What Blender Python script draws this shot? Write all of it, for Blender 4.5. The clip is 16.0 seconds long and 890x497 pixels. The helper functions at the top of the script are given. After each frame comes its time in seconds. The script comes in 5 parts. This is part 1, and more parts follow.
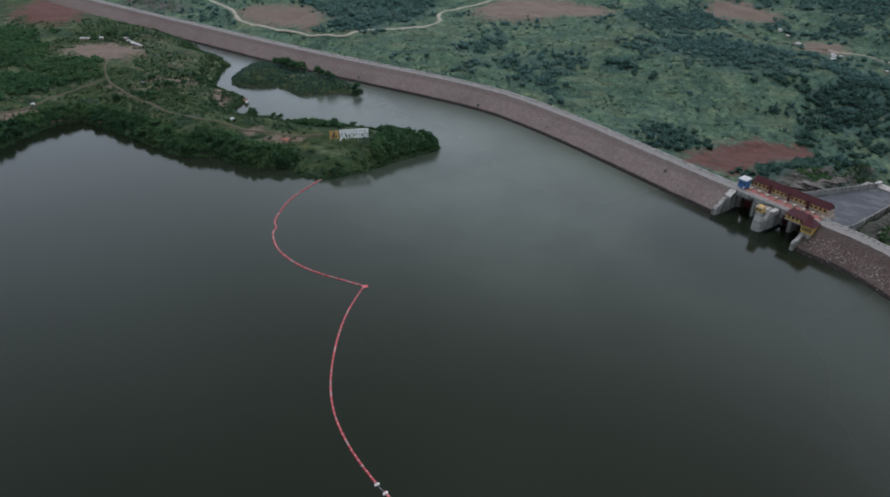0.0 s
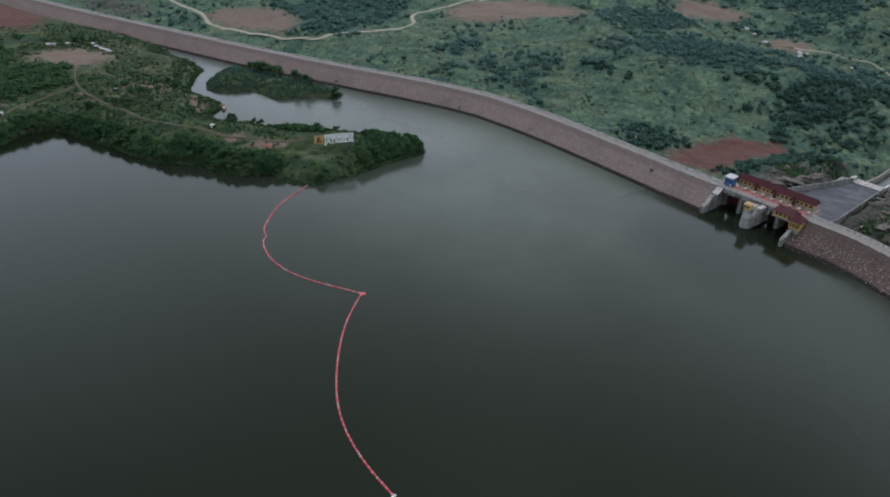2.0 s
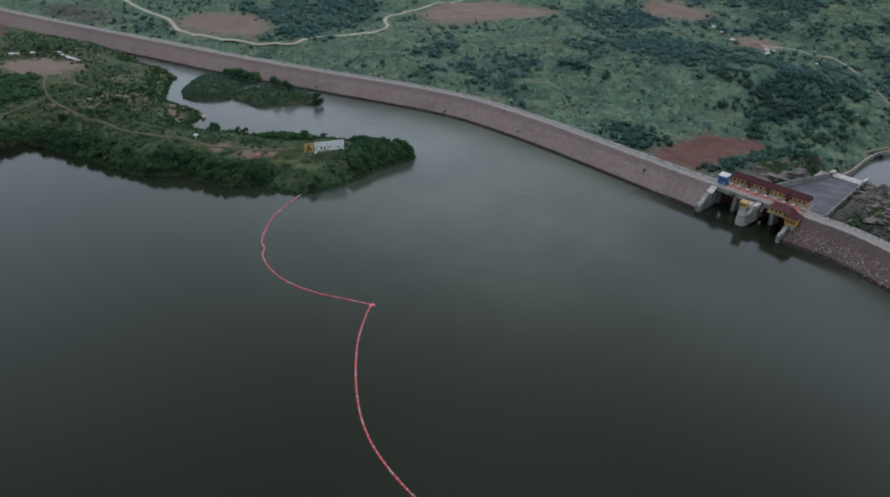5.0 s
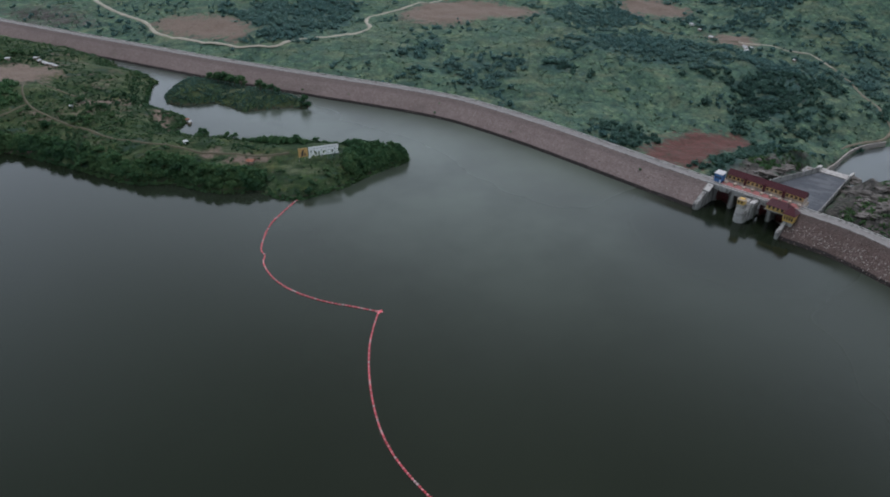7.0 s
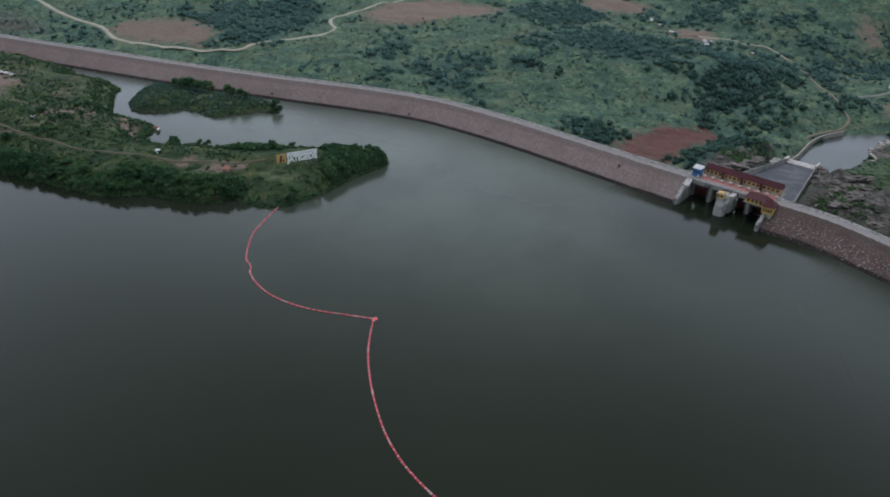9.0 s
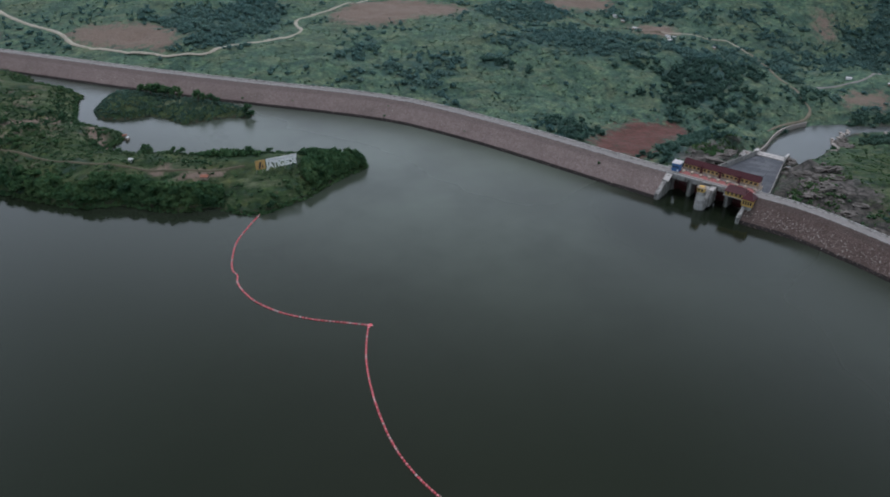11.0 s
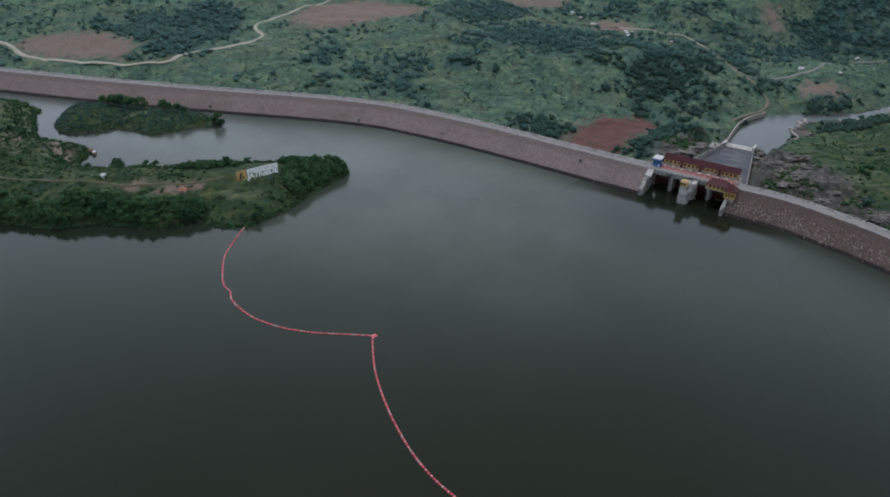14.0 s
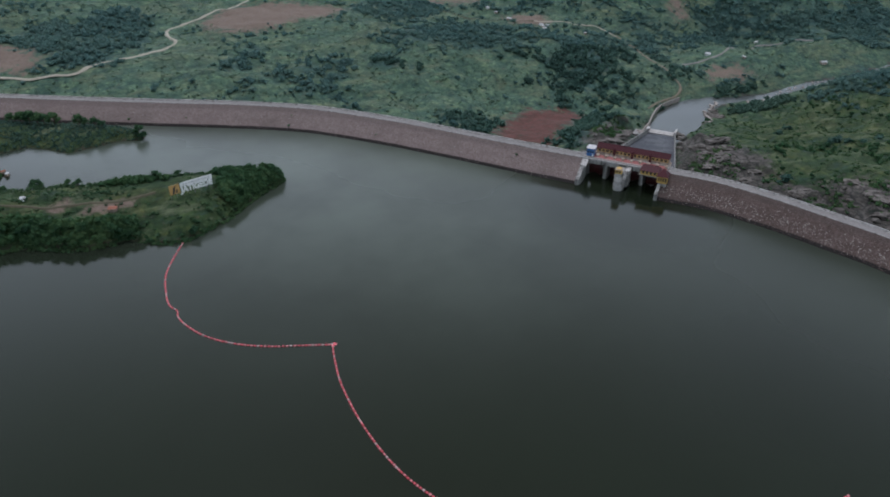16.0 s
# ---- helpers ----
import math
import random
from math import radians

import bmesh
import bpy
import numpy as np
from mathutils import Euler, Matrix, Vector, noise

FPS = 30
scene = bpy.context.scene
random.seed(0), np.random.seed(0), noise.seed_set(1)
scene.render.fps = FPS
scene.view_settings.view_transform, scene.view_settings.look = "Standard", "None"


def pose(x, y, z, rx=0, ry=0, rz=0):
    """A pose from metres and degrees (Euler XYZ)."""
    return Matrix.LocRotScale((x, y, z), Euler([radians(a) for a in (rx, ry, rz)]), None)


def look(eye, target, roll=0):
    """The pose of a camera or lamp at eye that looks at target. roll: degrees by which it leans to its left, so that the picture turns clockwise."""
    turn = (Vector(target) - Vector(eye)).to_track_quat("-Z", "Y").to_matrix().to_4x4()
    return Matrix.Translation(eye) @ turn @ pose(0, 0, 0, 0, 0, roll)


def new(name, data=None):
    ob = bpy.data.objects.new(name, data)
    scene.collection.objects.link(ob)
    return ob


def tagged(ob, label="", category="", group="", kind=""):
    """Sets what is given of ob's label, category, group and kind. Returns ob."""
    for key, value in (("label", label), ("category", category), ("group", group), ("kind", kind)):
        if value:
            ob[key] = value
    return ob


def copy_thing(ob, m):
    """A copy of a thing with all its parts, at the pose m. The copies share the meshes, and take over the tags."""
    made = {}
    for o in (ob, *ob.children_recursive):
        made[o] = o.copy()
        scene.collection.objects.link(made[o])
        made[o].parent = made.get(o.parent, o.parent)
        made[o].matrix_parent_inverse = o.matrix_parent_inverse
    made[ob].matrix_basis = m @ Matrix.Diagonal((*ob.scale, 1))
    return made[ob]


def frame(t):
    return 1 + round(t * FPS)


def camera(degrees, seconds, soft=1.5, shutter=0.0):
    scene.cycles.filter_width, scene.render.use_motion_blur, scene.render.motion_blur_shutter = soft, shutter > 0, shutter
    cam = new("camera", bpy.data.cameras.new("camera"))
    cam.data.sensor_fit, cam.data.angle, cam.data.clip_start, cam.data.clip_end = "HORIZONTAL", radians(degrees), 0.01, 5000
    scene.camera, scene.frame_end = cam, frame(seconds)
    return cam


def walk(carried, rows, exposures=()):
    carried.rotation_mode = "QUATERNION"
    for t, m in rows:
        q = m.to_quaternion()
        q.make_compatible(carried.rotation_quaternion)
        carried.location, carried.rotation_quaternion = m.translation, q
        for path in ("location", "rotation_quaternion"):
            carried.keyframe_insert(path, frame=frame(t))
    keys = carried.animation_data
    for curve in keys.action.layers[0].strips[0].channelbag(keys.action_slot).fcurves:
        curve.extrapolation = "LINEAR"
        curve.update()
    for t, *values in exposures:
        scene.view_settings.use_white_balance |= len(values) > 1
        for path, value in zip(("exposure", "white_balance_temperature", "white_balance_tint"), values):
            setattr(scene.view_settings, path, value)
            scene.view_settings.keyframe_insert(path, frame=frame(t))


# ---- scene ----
cam = camera(64.05, 16.0, soft=1.9)
# seconds, metres east, north and up, then yaw, pitch and roll in degrees
FLIGHT = [
    (0.0, 0.02, -0.01, 266.00, 0.006, -30.245, -0.008),
    (0.5, -5.42, 0.98, 266.08, -0.899, -30.219, 0.112),
    (1.0, -10.92, 2.16, 266.20, -1.758, -30.200, 0.157),
    (1.5, -16.38, 3.54, 266.38, -2.424, -30.206, 0.207),
    (2.0, -21.64, 5.03, 266.62, -3.227, -30.192, 0.221),
    (2.5, -26.92, 6.49, 266.98, -4.124, -30.191, 0.207),
    (3.0, -32.17, 7.99, 267.31, -4.647, -30.190, 0.217),
    (3.5, -37.46, 9.66, 267.56, -5.220, -30.177, 0.215),
    (6.0, -64.32, 18.73, 268.99, -8.245, -30.209, 0.294),
    (6.5, -69.83, 20.93, 269.34, -8.932, -30.242, 0.290),
    (7.0, -75.38, 23.28, 269.76, -9.514, -30.270, 0.294),
    (7.5, -80.98, 25.57, 270.39, -10.505, -30.324, 0.311),
    (8.0, -86.39, 27.79, 270.99, -11.325, -30.375, 0.333),
    (8.5, -91.61, 29.99, 271.52, -12.263, -30.408, 0.298),
    (9.0, -96.51, 32.22, 271.97, -13.371, -30.461, 0.234),
    (11.5, -119.78, 43.44, 273.58, -17.745, -30.604, 0.105),
    (12.0, -124.27, 45.96, 273.94, -18.481, -30.631, 0.030),
    (12.5, -128.72, 48.69, 274.32, -19.131, -30.663, -0.009),
    (13.0, -133.31, 51.35, 274.78, -19.866, -30.695, -0.110),
    (13.5, -137.98, 53.97, 275.26, -20.592, -30.708, -0.139),
    (14.0, -142.72, 56.65, 275.71, -21.428, -30.731, -0.124),
    (14.5, -147.40, 59.34, 276.20, -22.583, -30.769, -0.197),
    (15.0, -152.03, 61.92, 276.68, -23.680, -30.801, -0.200),
    (15.5, -156.39, 64.46, 277.16, -25.503, -30.876, -0.266),
    (16.0, -160.61, 67.05, 277.65, -28.774, -31.008, -0.372),
]
walk(cam, [(t, pose(x, y, z, 90 + pitch, 0, yaw) @ pose(0, 0, 0, 0, 0, roll)) for t, x, y, z, yaw, pitch, roll in FLIGHT],
     [(0.0, -0.09, 6260, 16.0), (16.0, -0.08, 6120, 17.5)])

# ---------------------------------------------------------------- world, sun
world = bpy.data.worlds.new("overcast")
scene.world = world
world.use_nodes = True
wn, wl = world.node_tree.nodes, world.node_tree.links
wn.clear()
sky = wn.new("ShaderNodeTexSky")
sky.sky_type = "NISHITA"
sky.sun_disc = False
sky.sun_elevation, sky.sun_rotation = radians(70), radians(20)
sky.air_density, sky.dust_density = 1.6, 4.0
cloud_co = wn.new("ShaderNodeTexCoord")
cloud_noise = wn.new("ShaderNodeTexNoise")
cloud_noise.inputs["Scale"].default_value = 2.2
cloud_noise.inputs["Detail"].default_value = 5
cloud_sep = wn.new("ShaderNodeSeparateXYZ")
cloud_sum = wn.new("ShaderNodeMath")
cloud_sum.operation = "MULTIPLY_ADD"
cloud_sum.inputs[1].default_value, cloud_sum.inputs[2].default_value = 0.22, -0.11
cloud_add = wn.new("ShaderNodeMath")
cloud_add.operation = "ADD"
cloud_ramp = wn.new("ShaderNodeValToRGB")
# a cloud deck, thin and bright low down, thick and grey overhead
stops = cloud_ramp.color_ramp.elements
stops[0].position, stops[0].color = 0.24, (9.75, 11.3, 12.6, 1)
stops[1].position, stops[1].color = 0.80, (2.15, 2.5, 2.3, 1)
for place, tone in ((0.36, (8.6, 9.9, 10.75, 1)), (0.50, (7.4, 8.55, 8.95, 1)), (0.66, (4.3, 4.95, 4.8, 1))):
    stops.new(place).color = tone
sky_mix = wn.new("ShaderNodeMixRGB")
sky_mix.inputs["Fac"].default_value = 0.86
sky_bg, sky_out = wn.new("ShaderNodeBackground"), wn.new("ShaderNodeOutputWorld")
sky_bg.inputs["Strength"].default_value = 0.150
wl.new(cloud_co.outputs["Generated"], cloud_noise.inputs["Vector"])
wl.new(cloud_co.outputs["Generated"], cloud_sep.inputs["Vector"])
wl.new(cloud_noise.outputs["Fac"], cloud_sum.inputs[0])
wl.new(cloud_sep.outputs["Z"], cloud_add.inputs[0])
wl.new(cloud_sum.outputs["Value"], cloud_add.inputs[1])
wl.new(cloud_add.outputs["Value"], cloud_ramp.inputs["Fac"])
wl.new(sky.outputs["Color"], sky_mix.inputs["Color1"])
wl.new(cloud_ramp.outputs["Color"], sky_mix.inputs["Color2"])
# the deck is thinner towards the veiled sun, so the sky brightens gently all round that side
glow_dot = wn.new("ShaderNodeVectorMath")
glow_dot.operation = "DOT_PRODUCT"
glow_dot.inputs[1].default_value = (0.34, 0.94, 0.0)
glow_clip = wn.new("ShaderNodeMath")
glow_clip.operation, glow_clip.inputs[1].default_value = "MAXIMUM", 0.0
glow_square = wn.new("ShaderNodeMath")
glow_square.operation, glow_square.inputs[1].default_value = "POWER", 2.0
glow_lift = wn.new("ShaderNodeMath")
glow_lift.operation, glow_lift.inputs[1].default_value, glow_lift.inputs[2].default_value = "MULTIPLY_ADD", 0.50, 0.62
sky_glow = wn.new("ShaderNodeVectorMath")
sky_glow.operation = "SCALE"
wl.new(cloud_co.outputs["Generated"], glow_dot.inputs[0])
wl.new(glow_dot.outputs["Value"], glow_clip.inputs[0])
wl.new(glow_clip.outputs["Value"], glow_square.inputs[0])
wl.new(glow_square.outputs["Value"], glow_lift.inputs[0])
wl.new(sky_mix.outputs["Color"], sky_glow.inputs[0])
wl.new(glow_lift.outputs["Value"], sky_glow.inputs["Scale"])
wl.new(sky_glow.outputs["Vector"], sky_bg.inputs["Color"])
wl.new(sky_bg.outputs["Background"], sky_out.inputs["Surface"])

sun = new("sun", bpy.data.lights.new("sun", "SUN"))
sun.data.energy, sun.data.angle, sun.data.color = 1.85, radians(30), (0.965, 0.945, 1.0)
sun.matrix_basis = look((0, 0, 900), (-112, -308, 0))

# ---------------------------------------------------------------- materials


def material(name, rough=0.85, metal=0.0, spec=0.3):
    """A node material: the tree, its shader and a world-space position to hang textures on."""
    mat = bpy.data.materials.new(name)
    mat.use_nodes = True
    nt = mat.node_tree
    bsdf = nt.nodes["Principled BSDF"]
    bsdf.inputs["Roughness"].default_value = rough
    bsdf.inputs["Metallic"].default_value = metal
    bsdf.inputs["Specular IOR Level"].default_value = spec
    geo = nt.nodes.new("ShaderNodeNewGeometry")
    return mat, nt, bsdf, geo


def noise_node(nt, geo, scale, detail=4.0, rough=0.55, stretch=None):
    n = nt.nodes.new("ShaderNodeTexNoise")
    n.inputs["Scale"].default_value = scale
    n.inputs["Detail"].default_value = detail
    n.inputs["Roughness"].default_value = rough
    if stretch:
        m = nt.nodes.new("ShaderNodeMapping")
        m.inputs["Scale"].default_value = stretch
        nt.links.new(geo.outputs["Position"], m.inputs["Vector"])
        nt.links.new(m.outputs["Vector"], n.inputs["Vector"])
    else:
        nt.links.new(geo.outputs["Position"], n.inputs["Vector"])
    return n.outputs["Fac"]


def ramp(nt, fac, stops):
    r = nt.nodes.new("ShaderNodeValToRGB")
    els = r.color_ramp.elements
    while len(els) < len(stops):
        els.new(0.5)
    for el, (p, c) in zip(els, stops):
        el.position, el.color = p, (*c, 1)
    nt.links.new(fac, r.inputs["Fac"])
    return r.outputs["Color"]


def blend(nt, fac, a, b, mode="MIX"):
    m = nt.nodes.new("ShaderNodeMixRGB")
    m.blend_type = mode
    for sock, v in ((m.inputs["Fac"], fac), (m.inputs["Color1"], a), (m.inputs["Color2"], b)):
        if isinstance(v, (int, float)):
            sock.default_value = v
        elif isinstance(v, tuple):
            sock.default_value = (*v, 1)
        else:
            nt.links.new(v, sock)
    return m.outputs["Color"]


def maths(nt, op, a, b=0.0, clamp=False):
    m = nt.nodes.new("ShaderNodeMath")
    m.operation, m.use_clamp = op, clamp
    for sock, v in zip(m.inputs, (a, b)):
        if isinstance(v, (int, float)):
            sock.default_value = v
        else:
            nt.links.new(v, sock)
    return m.outputs["Value"]


def span(nt, fac, lo, hi):
    """fac stretched so that lo becomes 0 and hi becomes 1."""
    m = nt.nodes.new("ShaderNodeMapRange")
    m.interpolation_type = "SMOOTHSTEP"
    m.inputs["From Min"].default_value, m.inputs["From Max"].default_value = lo, hi
    nt.links.new(fac, m.inputs["Value"])
    return m.outputs["Result"]


def bump(nt, bsdf, fac, strength, distance):
    b = nt.nodes.new("ShaderNodeBump")
    b.inputs["Strength"].default_value, b.inputs["Distance"].default_value = strength, distance
    nt.links.new(fac, b.inputs["Height"])
    nt.links.new(b.outputs["Normal"], bsdf.inputs["Normal"])


def attribute(nt, name):
    a = nt.nodes.new("ShaderNodeAttribute")
    a.attribute_name = name
    return a.outputs["Fac"]


def mottled(name, dark, light, scale, rough=0.85, metal=0.0, stain=None, relief=0.3, spec=0.3):
    """A surface that wavers between two tones at two scales, with optional stains."""
    mat, nt, bsdf, geo = material(name, rough, metal, spec)
    fine, broad = noise_node(nt, geo, scale, 5), noise_node(nt, geo, scale * 0.13, 4)
    fac = maths(nt, "ADD", maths(nt, "MULTIPLY", fine, 0.55), maths(nt, "MULTIPLY", broad, 0.45))
    col = ramp(nt, fac, [(0.30, dark), (0.70, light)])
    if stain:
        streak = noise_node(nt, geo, scale * 0.5, 4, 0.6, (1, 1, 0.12))
        col = blend(nt, maths(nt, "MULTIPLY", span(nt, streak, 0.47, 0.64), 0.8), col, stain)
    nt.links.new(col, bsdf.inputs["Base Color"])
    bump(nt, bsdf, fine, relief, 0.15 / scale)
    return mat


def foliage(name, dark, mid, light):
    """Leaves: each clump has a tone of its own, wavering over tens of metres."""
    mat, nt, bsdf, geo = material(name, 0.75, 0.0, 0.25)
    tone = maths(nt, "ADD", maths(nt, "MULTIPLY", geo.outputs["Random Per Island"], 0.22),
                 maths(nt, "ADD", maths(nt, "MULTIPLY", noise_node(nt, geo, 0.011, 3), 0.55), maths(nt, "MULTIPLY", noise_node(nt, geo, 0.045, 3), 0.45)))
    info = nt.nodes.new("ShaderNodeObjectInfo")
    tone = maths(nt, "ADD", tone, maths(nt, "MULTIPLY", maths(nt, "SUBTRACT", info.outputs["Random"], 0.5), 0.22))
    col = ramp(nt, tone, [(0.42, dark), (0.60, mid), (0.80, light)])
    grain = noise_node(nt, geo, 1.1, 3)
    col = blend(nt, 0.55, col, ramp(nt, grain, [(0.35, (0.62, 0.62, 0.62)), (0.7, (1.12, 1.12, 1.05))]), "MULTIPLY")
    nt.links.new(col, bsdf.inputs["Base Color"])
    bump(nt, bsdf, grain, 0.5, 0.5)
    # leaves let part of the light through
    thin, both = nt.nodes.new("ShaderNodeBsdfTranslucent"), nt.nodes.new("ShaderNodeMixShader")
    both.inputs["Fac"].default_value = 0.45
    nt.links.new(col, thin.inputs["Color"])
    nt.links.new(bsdf.outputs["BSDF"], both.inputs[1])
    nt.links.new(thin.outputs["BSDF"], both.inputs[2])
    nt.links.new(both.outputs["Shader"], nt.nodes["Material Output"].inputs["Surface"])
    return mat


def ground_material():
    mat, nt, bsdf, geo = material("ground", 0.95, 0.0, 0.15)
    broad, mid, fine = noise_node(nt, geo, 0.012, 5, 0.6), noise_node(nt, geo, 0.035, 6, 0.62), noise_node(nt, geo, 0.45, 5, 0.65)
    # open downstream grass, with distance haze tinted into its colour
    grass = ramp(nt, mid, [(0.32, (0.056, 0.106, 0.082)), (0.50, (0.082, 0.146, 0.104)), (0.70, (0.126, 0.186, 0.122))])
    dry = ramp(nt, fine, [(0.35, (0.076, 0.116, 0.074)), (0.70, (0.165, 0.182, 0.118))])
    col = blend(nt, maths(nt, "MULTIPLY", span(nt, broad, 0.47, 0.66), 0.6), grass, dry)
    col = blend(nt, 0.7, col, ramp(nt, fine, [(0.34, (0.62, 0.66, 0.68)), (0.66, (1.22, 1.20, 1.14))]), "MULTIPLY")
    tuft = noise_node(nt, geo, 0.14, 5, 0.7)
    col = blend(nt, 0.75, col, ramp(nt, tuft, [(0.36, (0.66, 0.71, 0.74)), (0.50, (0.98, 1.0, 1.0)), (0.64, (1.26, 1.21, 1.08))]), "MULTIPLY")
    under = span(nt, maths(nt, "ADD", attribute(nt, "under"), maths(nt, "MULTIPLY", maths(nt, "SUBTRACT", noise_node(nt, geo, 0.06, 6, 0.7), 0.5), 1.3)), 0.30, 0.70)
    col = blend(nt, under, col, ramp(nt, fine, [(0.30, (0.044, 0.092, 0.086)), (0.70, (0.070, 0.132, 0.114))]))
    # greener grass of the nearer ground, without the haze tint
    unhazed = ramp(nt, mid, [(0.32, (0.022, 0.048, 0.023)), (0.50, (0.038, 0.068, 0.027)), (0.70, (0.078, 0.092, 0.038))])
    col = blend(nt, attribute(nt, "unhazed"), col, blend(nt, 0.5, unhazed, ramp(nt, fine, [(0.30, (0.65, 0.65, 0.65)), (0.70, (1.2, 1.2, 1.2))]), "MULTIPLY"))
    # shrub and tall grass clumps: lit crowns, shaded gaps painted in, own tone each
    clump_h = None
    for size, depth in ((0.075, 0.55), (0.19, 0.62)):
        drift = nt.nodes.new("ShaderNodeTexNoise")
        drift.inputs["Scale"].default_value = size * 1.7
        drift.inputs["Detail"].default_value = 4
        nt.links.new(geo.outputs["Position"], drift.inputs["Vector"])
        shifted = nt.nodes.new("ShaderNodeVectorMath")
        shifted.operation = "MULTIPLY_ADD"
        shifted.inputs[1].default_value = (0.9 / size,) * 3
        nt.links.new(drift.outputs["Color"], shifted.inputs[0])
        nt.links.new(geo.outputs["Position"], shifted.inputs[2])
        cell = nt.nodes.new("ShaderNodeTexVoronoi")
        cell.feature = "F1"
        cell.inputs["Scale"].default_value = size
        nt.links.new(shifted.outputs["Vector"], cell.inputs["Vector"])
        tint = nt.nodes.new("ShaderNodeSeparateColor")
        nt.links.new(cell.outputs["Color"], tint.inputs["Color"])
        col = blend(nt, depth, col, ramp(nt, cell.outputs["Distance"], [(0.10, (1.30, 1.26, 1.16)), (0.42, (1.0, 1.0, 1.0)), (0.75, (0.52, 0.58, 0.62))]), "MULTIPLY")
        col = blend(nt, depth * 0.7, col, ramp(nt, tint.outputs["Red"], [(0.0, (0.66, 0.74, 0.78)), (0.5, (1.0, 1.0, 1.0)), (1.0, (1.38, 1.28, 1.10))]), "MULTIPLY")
        low = maths(nt, "MULTIPLY", cell.outputs["Distance"], -0.6 / size * 0.1)
        clump_h = low if clump_h is None else maths(nt, "ADD", clump_h, low)
    ragged = maths(nt, "MULTIPLY", maths(nt, "SUBTRACT", noise_node(nt, geo, 0.09, 6, 0.7), 0.5), 2.2)
    strata = noise_node(nt, geo, 0.05, 7, 0.72, (1.0, 1.0, 4.0))
    streak = noise_node(nt, geo, 0.022, 7, 0.68, (1.0, 2.6, 6.0))
    col = blend(nt, maths(nt, "MULTIPLY", span(nt, streak, 0.50, 0.68), 0.55), col, (0.165, 0.188, 0.112))
    col = blend(nt, maths(nt, "MULTIPLY", span(nt, streak, 0.46, 0.34), 0.55), col, (0.034, 0.066, 0.062))
    for key, tones in (
        ("bare", [(0.30, (0.130, 0.098, 0.078)), (0.70, (0.215, 0.170, 0.138))]),
        ("laterite", [(0.34, (0.070, 0.058, 0.044)), (0.44, (0.098, 0.050, 0.042)), (0.66, (0.148, 0.068, 0.060))]),
        ("rock", [(0.36, (0.024, 0.028, 0.022)), (0.45, (0.054, 0.050, 0.044)), (0.56, (0.104, 0.096, 0.088)), (0.70, (0.180, 0.168, 0.156))]),
        ("mud", [(0.30, (0.030, 0.034, 0.022)), (0.70, (0.065, 0.062, 0.042))]),
    ):
        edge = span(nt, maths(nt, "ADD", attribute(nt, key), ragged), 0.24, 0.76)
        col = blend(nt, edge, col, ramp(nt, strata if key == "rock" else tuft if key == "laterite" else fine, tones))
    # joints in the bare rock
    warped = nt.nodes.new("ShaderNodeVectorMath")
    warped.operation = "MULTIPLY_ADD"
    warped.inputs[1].default_value = (9.0, 9.0, 9.0)
    wob = nt.nodes.new("ShaderNodeTexNoise")
    wob.inputs["Scale"].default_value = 0.09
    nt.links.new(geo.outputs["Position"], wob.inputs["Vector"])
    nt.links.new(wob.outputs["Color"], warped.inputs[0])
    nt.links.new(geo.outputs["Position"], warped.inputs[2])
    joint = nt.nodes.new("ShaderNodeTexVoronoi")
    joint.feature = "DISTANCE_TO_EDGE"
    joint.inputs["Scale"].default_value = 0.13
    nt.links.new(warped.outputs["Vector"], joint.inputs["Vector"])
    crack = maths(nt, "MULTIPLY", span(nt, joint.outputs["Distance"], 0.11, 0.02), span(nt, attribute(nt, "rock"), 0.4, 0.7))
    col = blend(nt, maths(nt, "MULTIPLY", crack, 0.7), col, (0.016, 0.020, 0.018))
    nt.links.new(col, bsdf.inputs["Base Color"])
    bump(nt, bsdf, maths(nt, "ADD", fine, clump_h), 0.8, 1.2)
    return mat


